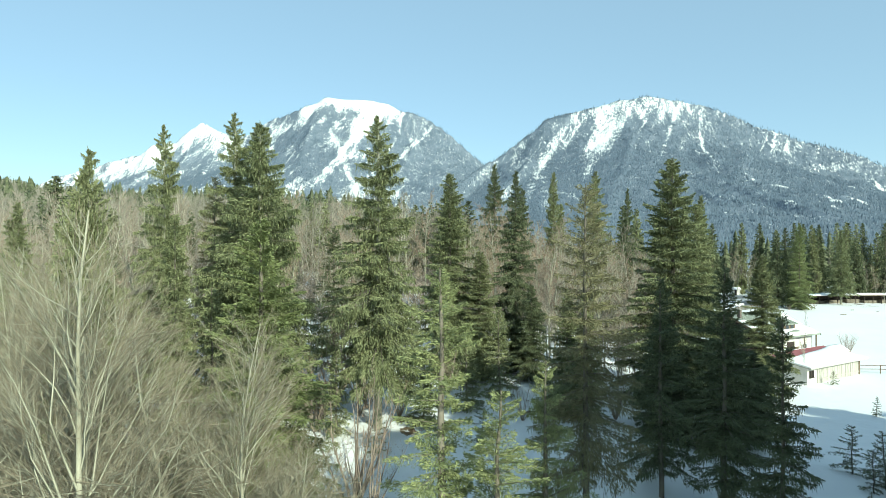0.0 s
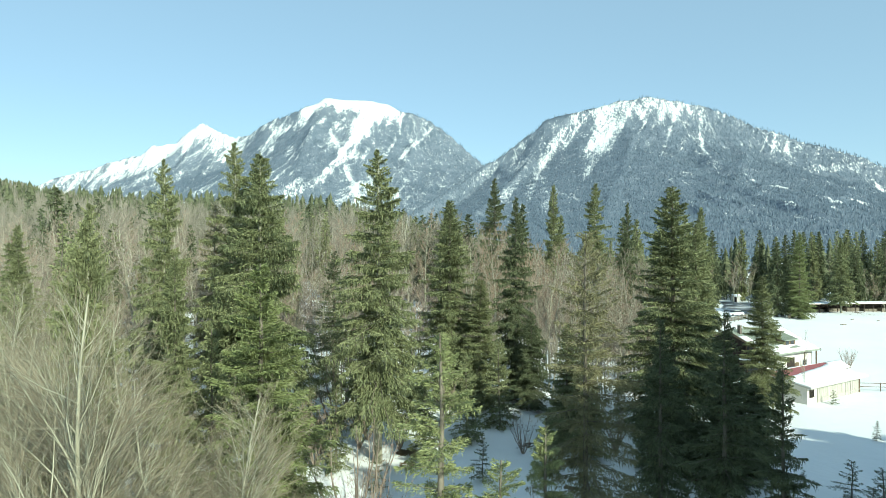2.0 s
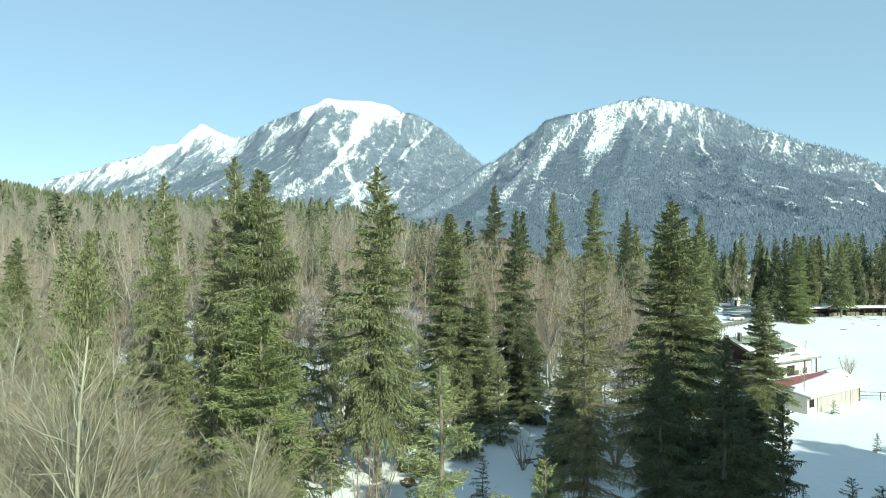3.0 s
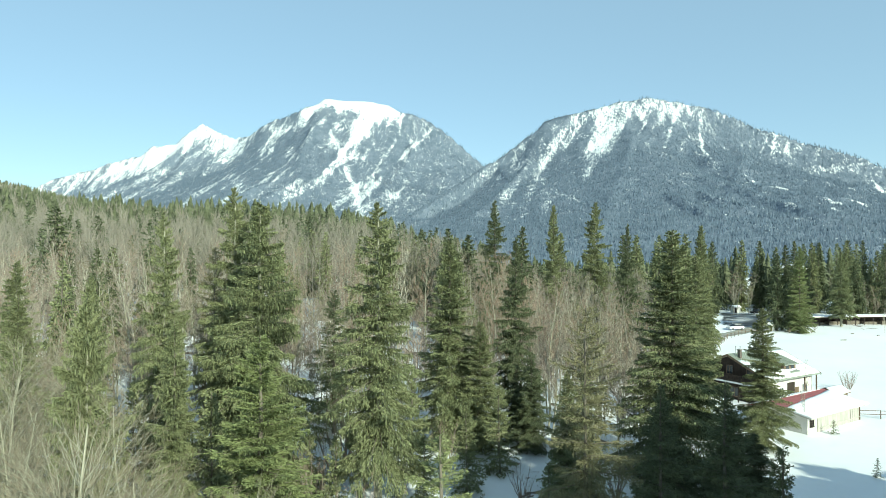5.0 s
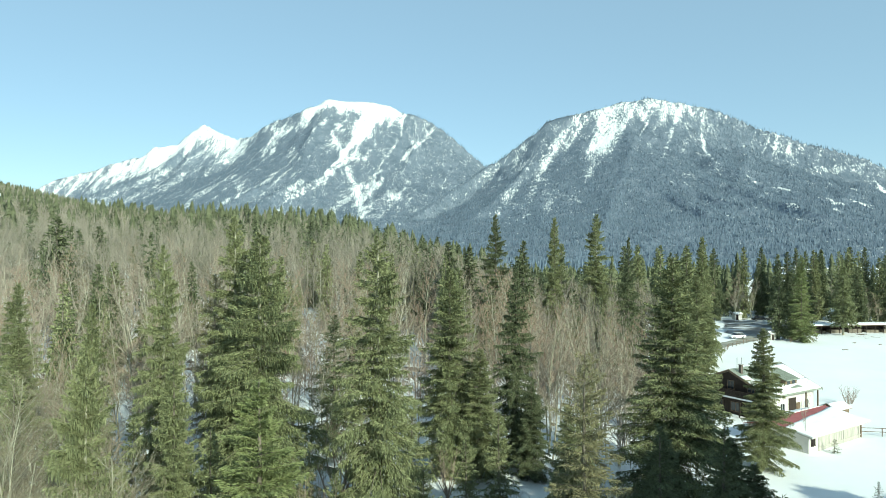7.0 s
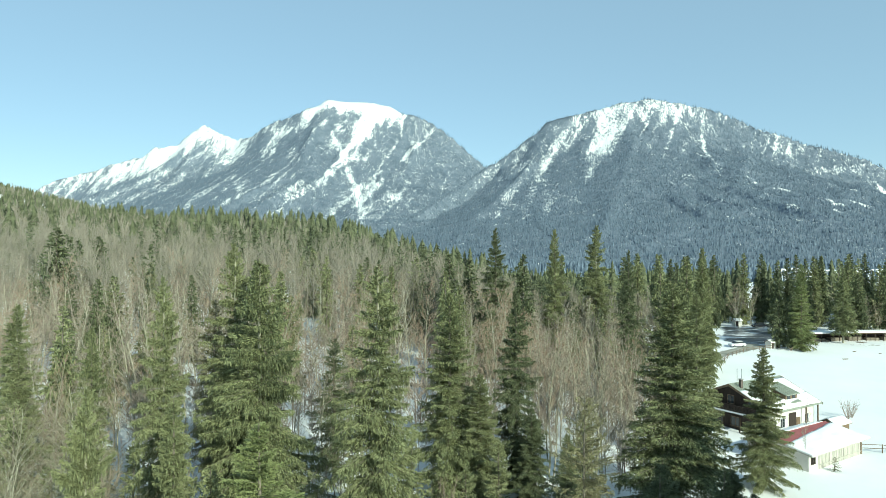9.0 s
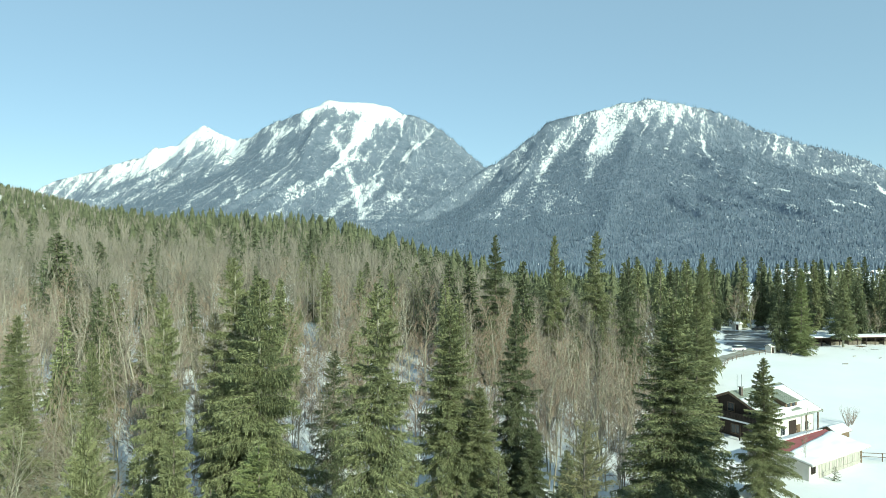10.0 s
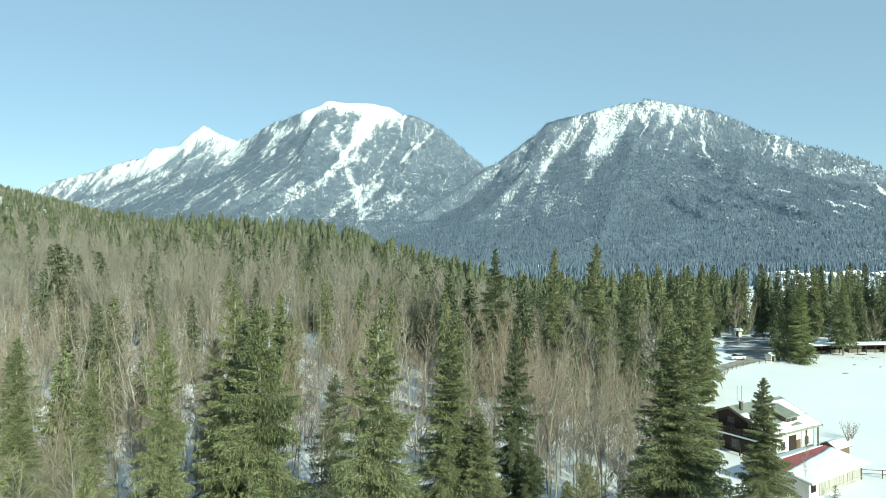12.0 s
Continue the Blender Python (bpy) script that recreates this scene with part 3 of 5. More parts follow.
def bare_model(seed, bark, twigs_mat, h, **kw):
    wood, tw = bare_tree(h, seed, **kw)
    return (h, mesh_of("trunk", *wood, bark), mesh_of("crown", *tw, twigs_mat))


def place_bare(model, x, y, top, width=1.0, turn=0.0, label="", group="bare trees of the wood", name="bare_tree"):
    h, wm, tm = model
    z = float(ground_height(x, y)) - 0.15
    k = (top - z) / h
    tree = tagged(new(name), label, "tree", group)
    tree.matrix_world = pose(x, y, z, 0, 0, turn) @ Matrix.Diagonal((k * width, k * width, k, 1))
    for nm, data in (("trunk", wm), ("crown", tm)):
        tagged(new(nm, data), kind="stuff" if nm == "crown" else "").parent = tree
    return tree


NEAR_BARE = [bare_model(s, BARK_GREY, TWIG_TAN, 16.0, limbs=46, fine=9, twig=0.008, spreadk=0.5, girth=0.0066, fork=0.13, steeps=(0.7, 1.6), curve=0.075, sub=3.8, lift=0.035, shoot=1.35, limbk=0.0046) for s in (201, 202, 203)]
PALE_BARE = bare_model(207, BARK_GREY, TWIG_TAN, 16.0, limbs=44, fine=9, twig=0.0075, spreadk=0.46, girth=0.0074, fork=0.14, steeps=(0.9, 2.8), curve=0.12, sub=3.6, lift=0.06, shoot=1.3, limbk=0.005, wander=0.04)
SHRUB = [bare_model(211, TWIG_BROWN, TWIG_RED, 7.0, stems=9, limbs=7, lean=0.45, fine=4, fork=0.15, spreadk=0.3)]
MID_BARE = [bare_model(s, bark, tw, 16.0, limbs=26, fine=11, twig=0.024, fork=0.22, spreadk=0.32, girth=0.0055)
            for s, bark, tw in ((221, BARK_GREY, TWIG_BROWN), (222, BARK_PALE, TWIG_BROWN), (223, BARK_GREY, TWIG_RED), (224, BARK_PALE, TWIG_TAN))]

for x, y, top, w in [(-7.6, 20.5, 14.2, 1.0), (-5.2, 20.5, 10.2, 1.0), (-13.6, 21.0, 14.6, 1.0), (-15.5, 22.0, 15.6, 1.1),
                     (-9.0, 25.0, 13.0, 0.9), (-6.0, 26.0, 8.2, 0.9), (-3.6, 22.5, 7.0, 1.0), (-12.0, 27.5, 16.0, 1.0), (-18.5, 26.0, 15.5, 1.1),
                     (-8.8, 22.8, 14.4, 1.0), (-11.8, 22.8, 16.4, 1.0), (-6.6, 23.0, 10.8, 1.0), (-14.6, 26.5, 15.2, 1.1), (-4.4, 25.0, 6.8, 0.9),
                     (-20.5, 30.0, 16.0, 1.0), (-23.5, 33.0, 16.0, 1.0), (-24.5, 39.0, 17.0, 1.0),
                     (-7.2, 30.0, 7.5, 1.0), (-5.6, 29.0, 6.0, 1.0), (-8.8, 37.0, 9.0, 1.0), (-29.5, 42.0, 17.0, 1.0), (-26.0, 46.0, 18.0, 1.0)]:
    place_bare(random.choice(NEAR_BARE), x, y, top, w, random.uniform(0, 360), "leafless broad-leaved tree with pale lichen-grey branches")
place_bare(PALE_BARE, -9.5, 17.6, 17.6, 1.1, 40, "tall leafless tree with a straight pale lichen-covered trunk")
for x, y, top in [(-4.9, 35.0, 9.6), (-4.1, 33.0, 7.6), (-8.3, 50.0, 12.0), (-7.0, 51.5, 11.0), (-6.2, 47.0, 8.0), (-9.0, 44.5, 9.0)]:
    place_bare(SHRUB[0], x, y, top, 1.0, random.uniform(0, 360), "leafless many-stemmed reddish shrub", name="bare_shrub")


def free(x, y, taken, gap):
    return all((x - a) ** 2 + (y - b) ** 2 > gap * gap for a, b in taken)


# spruces that stand out above the bare wood, and the dark row behind the meadow
STANDING = [(1, -80.0, 131.0, 32.6, 5.0), (1, -76.0, 140.0, 31.0, 4.2), (0, -52.0, 100.0, 23.6, 3.0), (0, -31.0, 150.0, 28.5, 3.2), (2, -34.0, 152.0, 26.5, 3.0), (1, -17.0, 140.0, 26.5, 2.6),
            (0, -5.7, 130.0, 26.5, 3.2), (1, 1.0, 112.0, 27.0, 3.4), (1, 4.5, 115.0, 26.0, 3.4), (1, 13.0, 105.0, 27.0, 3.0), (0, 25.0, 135.0, 27.0, 3.0), (1, 38.0, 133.0, 26.5, 3.2),
            (0, 46.0, 150.0, 27.0, 3.2), (2, 52.0, 152.0, 27.0, 3.2), (0, 57.0, 140.0, 26.0, 3.6), (0, 62.0, 165.0, 24.0, 3.4), (1, 58.0, 158.0, 25.0, 3.0), (0, 42.0, 118.0, 22.0, 3.0),
            (1, -25.0, 96.0, 20.0, 2.6), (0, -62.0, 92.0, 19.5, 2.6), (2, -12.0, 84.0, 17.5, 2.4), (0, -40.0, 84.0, 17.0, 2.4)]
STANDING += [(1 if k % 3 else 0, 66.0 + 3.4 * k, 222.0 + 7 * math.sin(k * 2.3), 23.5 + 4.0 * abs(math.sin(k * 1.7)), 3.4) for k in range(32) if k not in (10, 11, 13)]
STANDING += [(1 if k % 2 else 2, 108.0 + 5.5 * k, 194.0 + 5 * math.sin(k * 1.9), 21.0 + 5.5 * abs(math.sin(k * 2.1)), 3.2) for k in range(9)]
STANDING += [(1, 90.5, 171.5, 22.0, 3.2), (0, 97.0, 173.0, 20.0, 3.0)]
for k, (m, x, y, top, radius) in enumerate(STANDING):
    q = (top - float(ground_height(x, y))) / LIGHT[m][0]
    place_spruce(LIGHT[m], x, y, top, radius / (LIGHT[m][1] * q), k * 63 % 360, "tall spruce at the edge of the wood" if x > 60 else "spruce standing out above bare trees")

taken = [(t[1], t[2]) for t in TREES + STANDING]
rng = np.random.default_rng(7)
made = 0
while made < 330:
    y = 54 + 96 * rng.random() ** 1.15
    x = rng.uniform(-0.76, 0.45) * y
    if float(wooded(np.array(x), np.array(y))) < 0.6 or not free(x, y, taken, 2.2) or (abs(x) < 9 and y < 66):
        continue
    taken.append((x, y))
    made += 1
    g = float(ground_height(x, y))
    if rng.random() < 0.24 and not (5 < x < 36 and y < 106):
        place_spruce(LIGHT[made % 3], x, y, g + rng.uniform(6, 17), 1.0, rng.uniform(0, 360), "green spruce among bare trees")
    else:
        place_bare(MID_BARE[int(rng.integers(0, 4))], x, y, g + rng.uniform(11, 17), rng.uniform(0.9, 1.3), rng.uniform(0, 360), "slim leafless tree with brown twigs")


# the stand of slim bare trees before the broad spruce
rng = np.random.default_rng(23)
for k in range(34):
    x, y = rng.uniform(9.5, 20), rng.uniform(62, 98)
    if free(x, y, taken, 1.5):
        taken.append((x, y))
        place_bare(MID_BARE[int(rng.integers(0, 4))], x, y, float(ground_height(x, y)) + rng.uniform(11, 15), rng.uniform(0.7, 1.0), rng.uniform(0, 360), "slim leafless tree with brown twigs")


# ---- far woods: lighter trees, joined ----
def skirt_spruce(seed, layers, points):
    """A distant spruce of unit height: ragged skirts stacked on a stem."""
    rng = np.random.default_rng(seed)
    vs, fs = [], []
    for k in range(layers):
        t = k / layers
        z0 = 0.1 + 0.9 * t
        top = min(1.0, z0 + 2.1 / layers * (1 - 0.35 * t))
        r = 0.155 * min(1, (1 - t) * 1.35) ** 0.85 + 0.01
        n = points * 2
        a = np.arange(n) / n * 2 * np.pi + rng.random() * 6
        rr = r * np.where(np.arange(n) % 2, 0.4, 1.0) * rng.uniform(0.5, 1.3, n)
        zz = z0 - np.where(np.arange(n) % 2, 0.0, 0.4 / layers) + rng.normal(0, 0.12 / layers, n)
        b = len(vs)
        vs += [(0, 0, top)] + list(zip(rr * np.cos(a), rr * np.sin(a), zz))
        fs += [(b, b + 1 + i, b + 1 + (i + 1) % n) for i in range(n)]
    return np.array(vs), np.array(fs)


def whisk_tree(seed, n, width, stem=0.006):
    """A distant leafless tree of unit height: a stem and a besom of shoots."""
    rng = np.random.default_rng(seed)
    t = rng.uniform(0.3, 0.95, n)
    a = rng.random(n) * 6.28
    p = np.column_stack([0.02 * np.cos(a), 0.02 * np.sin(a), t])
    out = rng.uniform(0.2, 0.75, n) * (1.1 - t)
    d = np.column_stack([np.cos(a) * out, np.sin(a) * out, np.full(n, 0.35)])
    one = blades(p, d, rng.uniform(0.15, 0.3, n), width * rng.uniform(0.6, 1.3, n), rng, 0)
    q = p + d * rng.uniform(0.1, 0.5, n)[:, None]
    two = blades(q, d + rng.normal(0, 0.16, (n, 3)), rng.uniform(0.1, 0.22, n), width * rng.uniform(0.6, 1.2, n), rng, 0)
    trunk = blades(np.zeros((2, 3)), np.array([[0.01, 0, 1.0], [0, 0.01, 1.0]]), np.array([1.0, 0.95]), np.array([stem * 2.2, stem * 2.2]), rng, 0)
    return joined([one, two, trunk])


def planted(models, spots, rng, wide=(0.85, 1.2)):
    """Many trees in one mesh: each spot is x, y, z, height."""
    vs, fs, k = [], [], 0
    pick = rng.integers(0, len(models), len(spots))
    for m, (v, f) in enumerate(models):
        sp = spots[pick == m]
        if not len(sp):
            continue
        a = rng.random(len(sp)) * 6.28
        w = sp[:, 3] * rng.uniform(*wide, len(sp))
        x = sp[:, None, 0] + w[:, None] * (v[None, :, 0] * np.cos(a)[:, None] - v[None, :, 1] * np.sin(a)[:, None])
        y = sp[:, None, 1] + w[:, None] * (v[None, :, 0] * np.sin(a)[:, None] + v[None, :, 1] * np.cos(a)[:, None])
        z = sp[:, None, 2] + sp[:, None, 3] * v[None, :, 2]
        vs.append(np.stack([x, y, z], -1).reshape(-1, 3))
        fs.append((f[None] + (np.arange(len(sp)) * len(v))[:, None, None] + k).reshape(-1, f.shape[1]))
        k += len(sp) * len(v)
    return np.concatenate(vs), np.concatenate(fs)


def scatter(n, y0, y1, b0, b1, rng):
    """Spots at even density over a wedge of bearings."""
    y = np.sqrt(rng.uniform(y0 ** 2, y1 ** 2, n))
    return y * rng.uniform(b0, b1, n), y


def stuff(name, models, x, y, h, mat, label, rng, sink=0.3, wide=(0.85, 1.2)):
    spots = np.column_stack([x, y, ground_height(x, y) - sink, h])
    return tagged(new(name, mesh_of(name, *planted(models, spots, rng, wide), mat)), label, "forest", kind="stuff")


MID_SKIRT = [(v / 22.0, f) for v, f in (spruce_parts(22.0, 3.5, s, boughs=64, twigs=9, width=0.34, droop=0.75, longest=1.1)[2] for s in (301, 302, 303))]
FAR_SKIRT = [skirt_spruce(s, 17, 7) for s in (311, 312, 313, 314)]
TINY_SKIRT = [skirt_spruce(s, 1, 2) for s in (321, 322, 323)]
WHISK = [whisk_tree(s, 90, 0.0045) for s in (331, 332, 333)]
FAR_WHISK = [whisk_tree(s, 36, 0.011) for s in (341, 342)]

rng = np.random.default_rng(17)


def conifer_share(x, y):
    return 0.38 * (1 - 0.3 * smooth(30, 110, -x)) + 0.54 * smooth(170, 290, y + 0.8 * (x + 40)) + 0.25 * smooth(30, 70, x)


# belt of the wood behind the nearer bare trees
x, y = scatter(1600, 115, 240, -0.78, 0.7, rng)
ok = (wooded(x, y) > 0.6) & ~((x > 60) & (y < 224) & (x - 0.62 * y < 12) & (y > 165) & (x < 118)) & ~((x > 95) & (y < 192)) & ~((x > 45) & (y < 232))
x, y = x[ok], y[ok]
con = rng.random(len(x)) < conifer_share(x, y)
stuff("spruce_belt", MID_SKIRT, x[con], y[con], np.where(x[con] > 20, 8 + 12 * rng.random(con.sum()), 6 + 15 * rng.random(con.sum()) ** 1.3), NEEDLES_HILL, "belt of green spruces in the wood", rng)
stuff("bare_tree_belt", WHISK, x[~con], y[~con], rng.uniform(10, 17, (~con).sum()), TWIG_HILL, "belt of leafless brown trees in the wood", rng)
# undergrowth and saplings
x, y = scatter(1300, 40, 118, -0.78, 0.5, rng)
ok = (wooded(x, y) > 0.5) & ((y > 58) | (x < -12))
x, y = x[ok], y[ok]
stuff("undergrowth", [whisk_tree(s, 40, 0.008, 0.004) for s in (335, 336)], x, y, rng.uniform(1.5, 6.5, len(x)), TWIG_BROWN, "leafless brown saplings and undergrowth in snow", rng, 0.1, (1.2, 2.2))
# the hill
x, y = scatter(4300, 240, 470, -0.8, 0.75, rng)
ok = (x < 20 + 0.0 * y) | (y < 262)
x, y = x[ok], y[ok]
con = rng.random(len(x)) < conifer_share(x, y)
stuff("spruce_hill", FAR_SKIRT, x[con], y[con], 9 + 16 * rng.random(con.sum()) ** 1.2, NEEDLES_HILL, "spruce forest covering the low hill", rng)
stuff("bare_tree_hill", FAR_WHISK, x[~con], y[~con], rng.uniform(11, 18, (~con).sum()), TWIG_HILL, "leafless brown trees on the low hill", rng)
# the higher shoulder behind
x, y = scatter(7000, 470, 1400, -1.05, -0.3, rng)
con = rng.random(len(x)) < 0.55
stuff("spruce_shoulder", [skirt_spruce(s, 5, 4) for s in (351, 352)], x[con], y[con], rng.uniform(17, 26, con.sum()), NEEDLES_HILL, "distant spruce forest on the hill's shoulder", rng)
stuff("bare_tree_shoulder", [whisk_tree(345, 18, 0.02)], x[~con], y[~con], rng.uniform(15, 22, (~con).sum()), TWIG_HILL, "distant leafless woods on the hill's shoulder", rng)


def mountain_wood(name, n, x0, x1, y0, y1, height, cover, limit, rng, label):
    x, y = rng.uniform(x0, x1, n), rng.uniform(y0, y1, n)
    z = height(x, y)
    ok = (z > 3) & (cover(x, y, z) + 0.17 * rng.normal(size=n) < limit(z)) & (abs(x) < 0.8 * y)
    spots = np.column_stack([x[ok], y[ok], z[ok] - 1.5, rng.uniform(9, 17, ok.sum())])
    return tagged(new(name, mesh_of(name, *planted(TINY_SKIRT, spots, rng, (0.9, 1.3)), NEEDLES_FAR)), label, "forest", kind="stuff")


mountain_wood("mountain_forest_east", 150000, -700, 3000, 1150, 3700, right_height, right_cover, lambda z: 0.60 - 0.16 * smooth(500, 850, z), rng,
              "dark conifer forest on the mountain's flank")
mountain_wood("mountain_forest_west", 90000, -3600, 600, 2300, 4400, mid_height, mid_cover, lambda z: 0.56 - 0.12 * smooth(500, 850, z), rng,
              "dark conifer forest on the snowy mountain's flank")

# trees beside the camera, out of its sight, whose shade lies over the clearing
SHADE = [(31 + 4.6 * k, 11 + 1.25 * k, (28.5 if k < 5 else 25.0) + 1.2 * (k % 3)) for k in range(17)] + [(35 + 5.2 * k, 5 + 1.3 * k, 27 - k % 2) for k in range(14)]
SHADE += [(42.0 + 4.6 * k, 20.5 + 1.25 * k, 22.0 + k % 2) for k in range(9)]
SHADE += [(32.5, 34, 24), (36.5, 30, 25.5), (41, 34, 27), (30, 27, 24), (17.5, 16.5, 20), (19.8, 20.5, 24), (20, 12.5, 22.5), (22.5, 8.5, 25), (24.5, 20.5, 25.5), (26, 4, 27.5), (19.6, 16.0, 22), (23.5, 15.5, 27), (27.5, 14, 27.5), (28, 24, 24), (33, 18, 27), (16, 12, 22), (21.5, 7, 25), (19.5, 3, 25), (20.8, 5, 27)]
for k, (x, y, top) in enumerate(SHADE):
    place_spruce(DENSE[0], x, y, top, 1.15 if x > 0.72 * y + 9 else 0.62, k * 47 % 360, "tall spruce beside the clearing")


# ---- built things ----
PLASTER = plain("white_plaster", (0.62, 0.6, 0.55), (0.78, 0.76, 0.71), 1.2, 0.9, bump=0.2)
WOOD_DARK = plain("dark_stained_boards", (0.028, 0.021, 0.017), (0.062, 0.046, 0.036), 2.0, 0.7, stretch=(4, 4, 0.4))
WOOD_GREY = plain("weathered_boards", (0.36, 0.35, 0.31), (0.6, 0.59, 0.53), 1.6, 0.85, bump=0.5, stretch=(5, 5, 0.35))
WOOD_BROWN = plain("brown_boards", (0.12, 0.085, 0.055), (0.25, 0.19, 0.13), 2.0, 0.8, stretch=(4, 4, 0.4))
METAL_GREEN = plain("green_sheet_metal", (0.29, 0.32, 0.26), (0.41, 0.44, 0.36), 1.5, 0.45, 0.2, bump=0.15)
METAL_RED = plain("red_sheet_metal", (0.26, 0.075, 0.07), (0.36, 0.12, 0.11), 1.2, 0.5, 0.1, bump=0.15)
ROOF_SNOW = plain("roof_snow", (0.8, 0.81, 0.81), (0.88, 0.89, 0.89), 0.8, 0.6, bump=0.4)
ASPHALT = plain("wet_asphalt", (0.035, 0.04, 0.05), (0.075, 0.08, 0.09), 0.25, 0.35, bump=0.3)
nt = ASPHALT.node_tree
bs = nt.nodes["Principled BSDF"]
old = bs.inputs["Base Color"].links[0].from_socket
crust = ramp(nt, noise_tex(nt, 0.16, 7, 0.7, stretch=(0.5, 1.6, 1)), [(0.5, (0, 0, 0)), (0.6, (1, 1, 1))])
nt.links.new(mixed(nt, crust, old, (0.72, 0.75, 0.78)), bs.inputs["Base Color"])
GRIT = plain("gritted_track", (0.2, 0.2, 0.17), (0.42, 0.42, 0.37), 0.4, 0.85, bump=0.5)
BRICK_DARK = plain("chimney_masonry", (0.1, 0.08, 0.07), (0.2, 0.17, 0.15), 4.0, 0.9)
PAINT_WHITE = plain("white_car_paint", (0.75, 0.76, 0.77), (0.8, 0.8, 0.81), 1.0, 0.25, bump=0.0, spec=0.5)
PAINT_BLACK = plain("dark_car_paint", (0.012, 0.014, 0.017), (0.025, 0.027, 0.03), 1.0, 0.25, bump=0.0, spec=0.5)
RUBBER = plain("tyre_rubber", (0.015, 0.015, 0.016), (0.03, 0.03, 0.032), 6.0, 0.8)
ALLOY = plain("wheel_alloy", (0.35, 0.36, 0.37), (0.5, 0.5, 0.52), 4.0, 0.35, 0.9)
CONCRETE = plain("grey_concrete", (0.3, 0.3, 0.28), (0.45, 0.45, 0.42), 1.5, 0.9)
LAMP_RED = plain("red_lamp_glass", (0.3, 0.01, 0.01), (0.4, 0.02, 0.02), 3.0, 0.2)
LAMP_CLEAR = plain("clear_lamp_glass", (0.6, 0.62, 0.64), (0.75, 0.76, 0.78), 3.0, 0.1)


def glass_material():
    m, nt, b = material("dark_window_glass", 0.06, 0.0, 0.6)
    c = ramp(nt, noise_tex(nt, 0.7, 2), [(0.3, (0.02, 0.025, 0.03)), (0.7, (0.05, 0.06, 0.065))])
    nt.links.new(c, b.inputs["Base Color"])
    return m


GLASS = glass_material()


def part(name, bm, mat, parent=None, label="", matrix=None):
    """Links a bmesh as one mesh object, under a thing or a part."""
    me = bpy.data.meshes.new(name)
    bm.normal_update()
    bm.to_mesh(me)
    bm.free()
    me.materials.append(mat)
    ob = new(name, me)
    if parent is not None:
        ob.parent = parent
    if matrix is not None:
        ob.matrix_world = matrix
    return tagged(ob, label)


def box(x0, y0, z0, x1, y1, z1, bevel=0.0, bm=None):
    bm = bm or bmesh.new()
    m = Matrix.Translation(((x0 + x1) / 2, (y0 + y1) / 2, (z0 + z1) / 2)) @ Matrix.Diagonal((x1 - x0, y1 - y0, z1 - z0, 1))
    r = bmesh.ops.create_cube(bm, size=1.0, matrix=m)
    if bevel:
        es = list({e for v in r["verts"] for e in v.link_edges})
        bmesh.ops.bevel(bm, geom=es, offset=bevel, segments=2, affect='EDGES', profile=0.6)
    return bm


def prism(outline, y0, y1, axis="y"):
    """A slab with an outline (across, up), drawn out from y0 to y1 along y or x."""
    bm = bmesh.new()
    put = (lambda a, b, c: (a, c, b)) if axis == "y" else (lambda a, b, c: (c, a, b))
    one = [bm.verts.new(put(a, b, y0)) for a, b in outline]
    two = [bm.verts.new(put(a, b, y1)) for a, b in outline]
    bm.faces.new(one)
    bm.faces.new(two[::-1])
    n = len(one)
    for i in range(n):
        bm.faces.new((one[i], one[(i + 1) % n], two[(i + 1) % n], two[i]))
    bmesh.ops.recalc_face_normals(bm, faces=bm.faces)
    return bm


def rod(a, b, r, sides=6):
    bm = bmesh.new()
    a, b = Vector(a), Vector(b)
    m = Matrix.Translation((a + b) / 2) @ (b - a).to_track_quat("Z", "Y").to_matrix().to_4x4()
    bmesh.ops.create_cone(bm, cap_ends=True, segments=sides, radius1=r, radius2=r, depth=(b - a).length, matrix=m)
    return bm


def snow_pad(outline_fn, nu, nv, thick, seed):
    """A soft slab of snow over a surface given by outline_fn(u, v), with a wavering edge."""
    bm = bmesh.new()
    top, low = [], []
    for j in range(nv + 1):
        for i in range(nu + 1):
            u, v = i / nu, j / nv
            wav = 0.03 * (noise.noise(Vector((u * 7, v * 7, seed))))
            p = Vector(outline_fn(min(max(u + wav * (0 < i < nu), 0), 1), v + (wav if j in (0, nv) else 0)))
            edge = min(1.0, 6 * min(u, 1 - u, v, 1 - v) + 0.25)
            k = thick * edge ** 0.5 * (0.85 + 0.3 * noise.noise(Vector((u * 5, v * 5, seed + 9))))
            top.append(bm.verts.new(p + Vector((0, 0, k))))
            low.append(bm.verts.new(p + Vector((0, 0, 0.004))))
    w = nu + 1
    for j in range(nv):
        for i in range(nu):
            a = j * w + i
            f = bm.faces.new((top[a], top[a + 1], top[a + 1 + w], top[a + w]))
            f.smooth = True
            bm.faces.new((low[a], low[a + w], low[a + 1 + w], low[a + 1]))
    rim = [i for i in range(w)] + [w * j + nu for j in range(1, nv + 1)] + [w * nv + i for i in range(nu - 1, -1, -1)] + [w * j for j in range(nv - 1, 0, -1)]
    for a, b in zip(rim, rim[1:] + rim[:1]):
        bm.faces.new((top[a], low[a], low[b], top[b]))
    return bm


def thing(name, label, category, matrix, group=""):
    ob = tagged(new(name), label, category, group)
    ob.matrix_world = matrix
    return ob


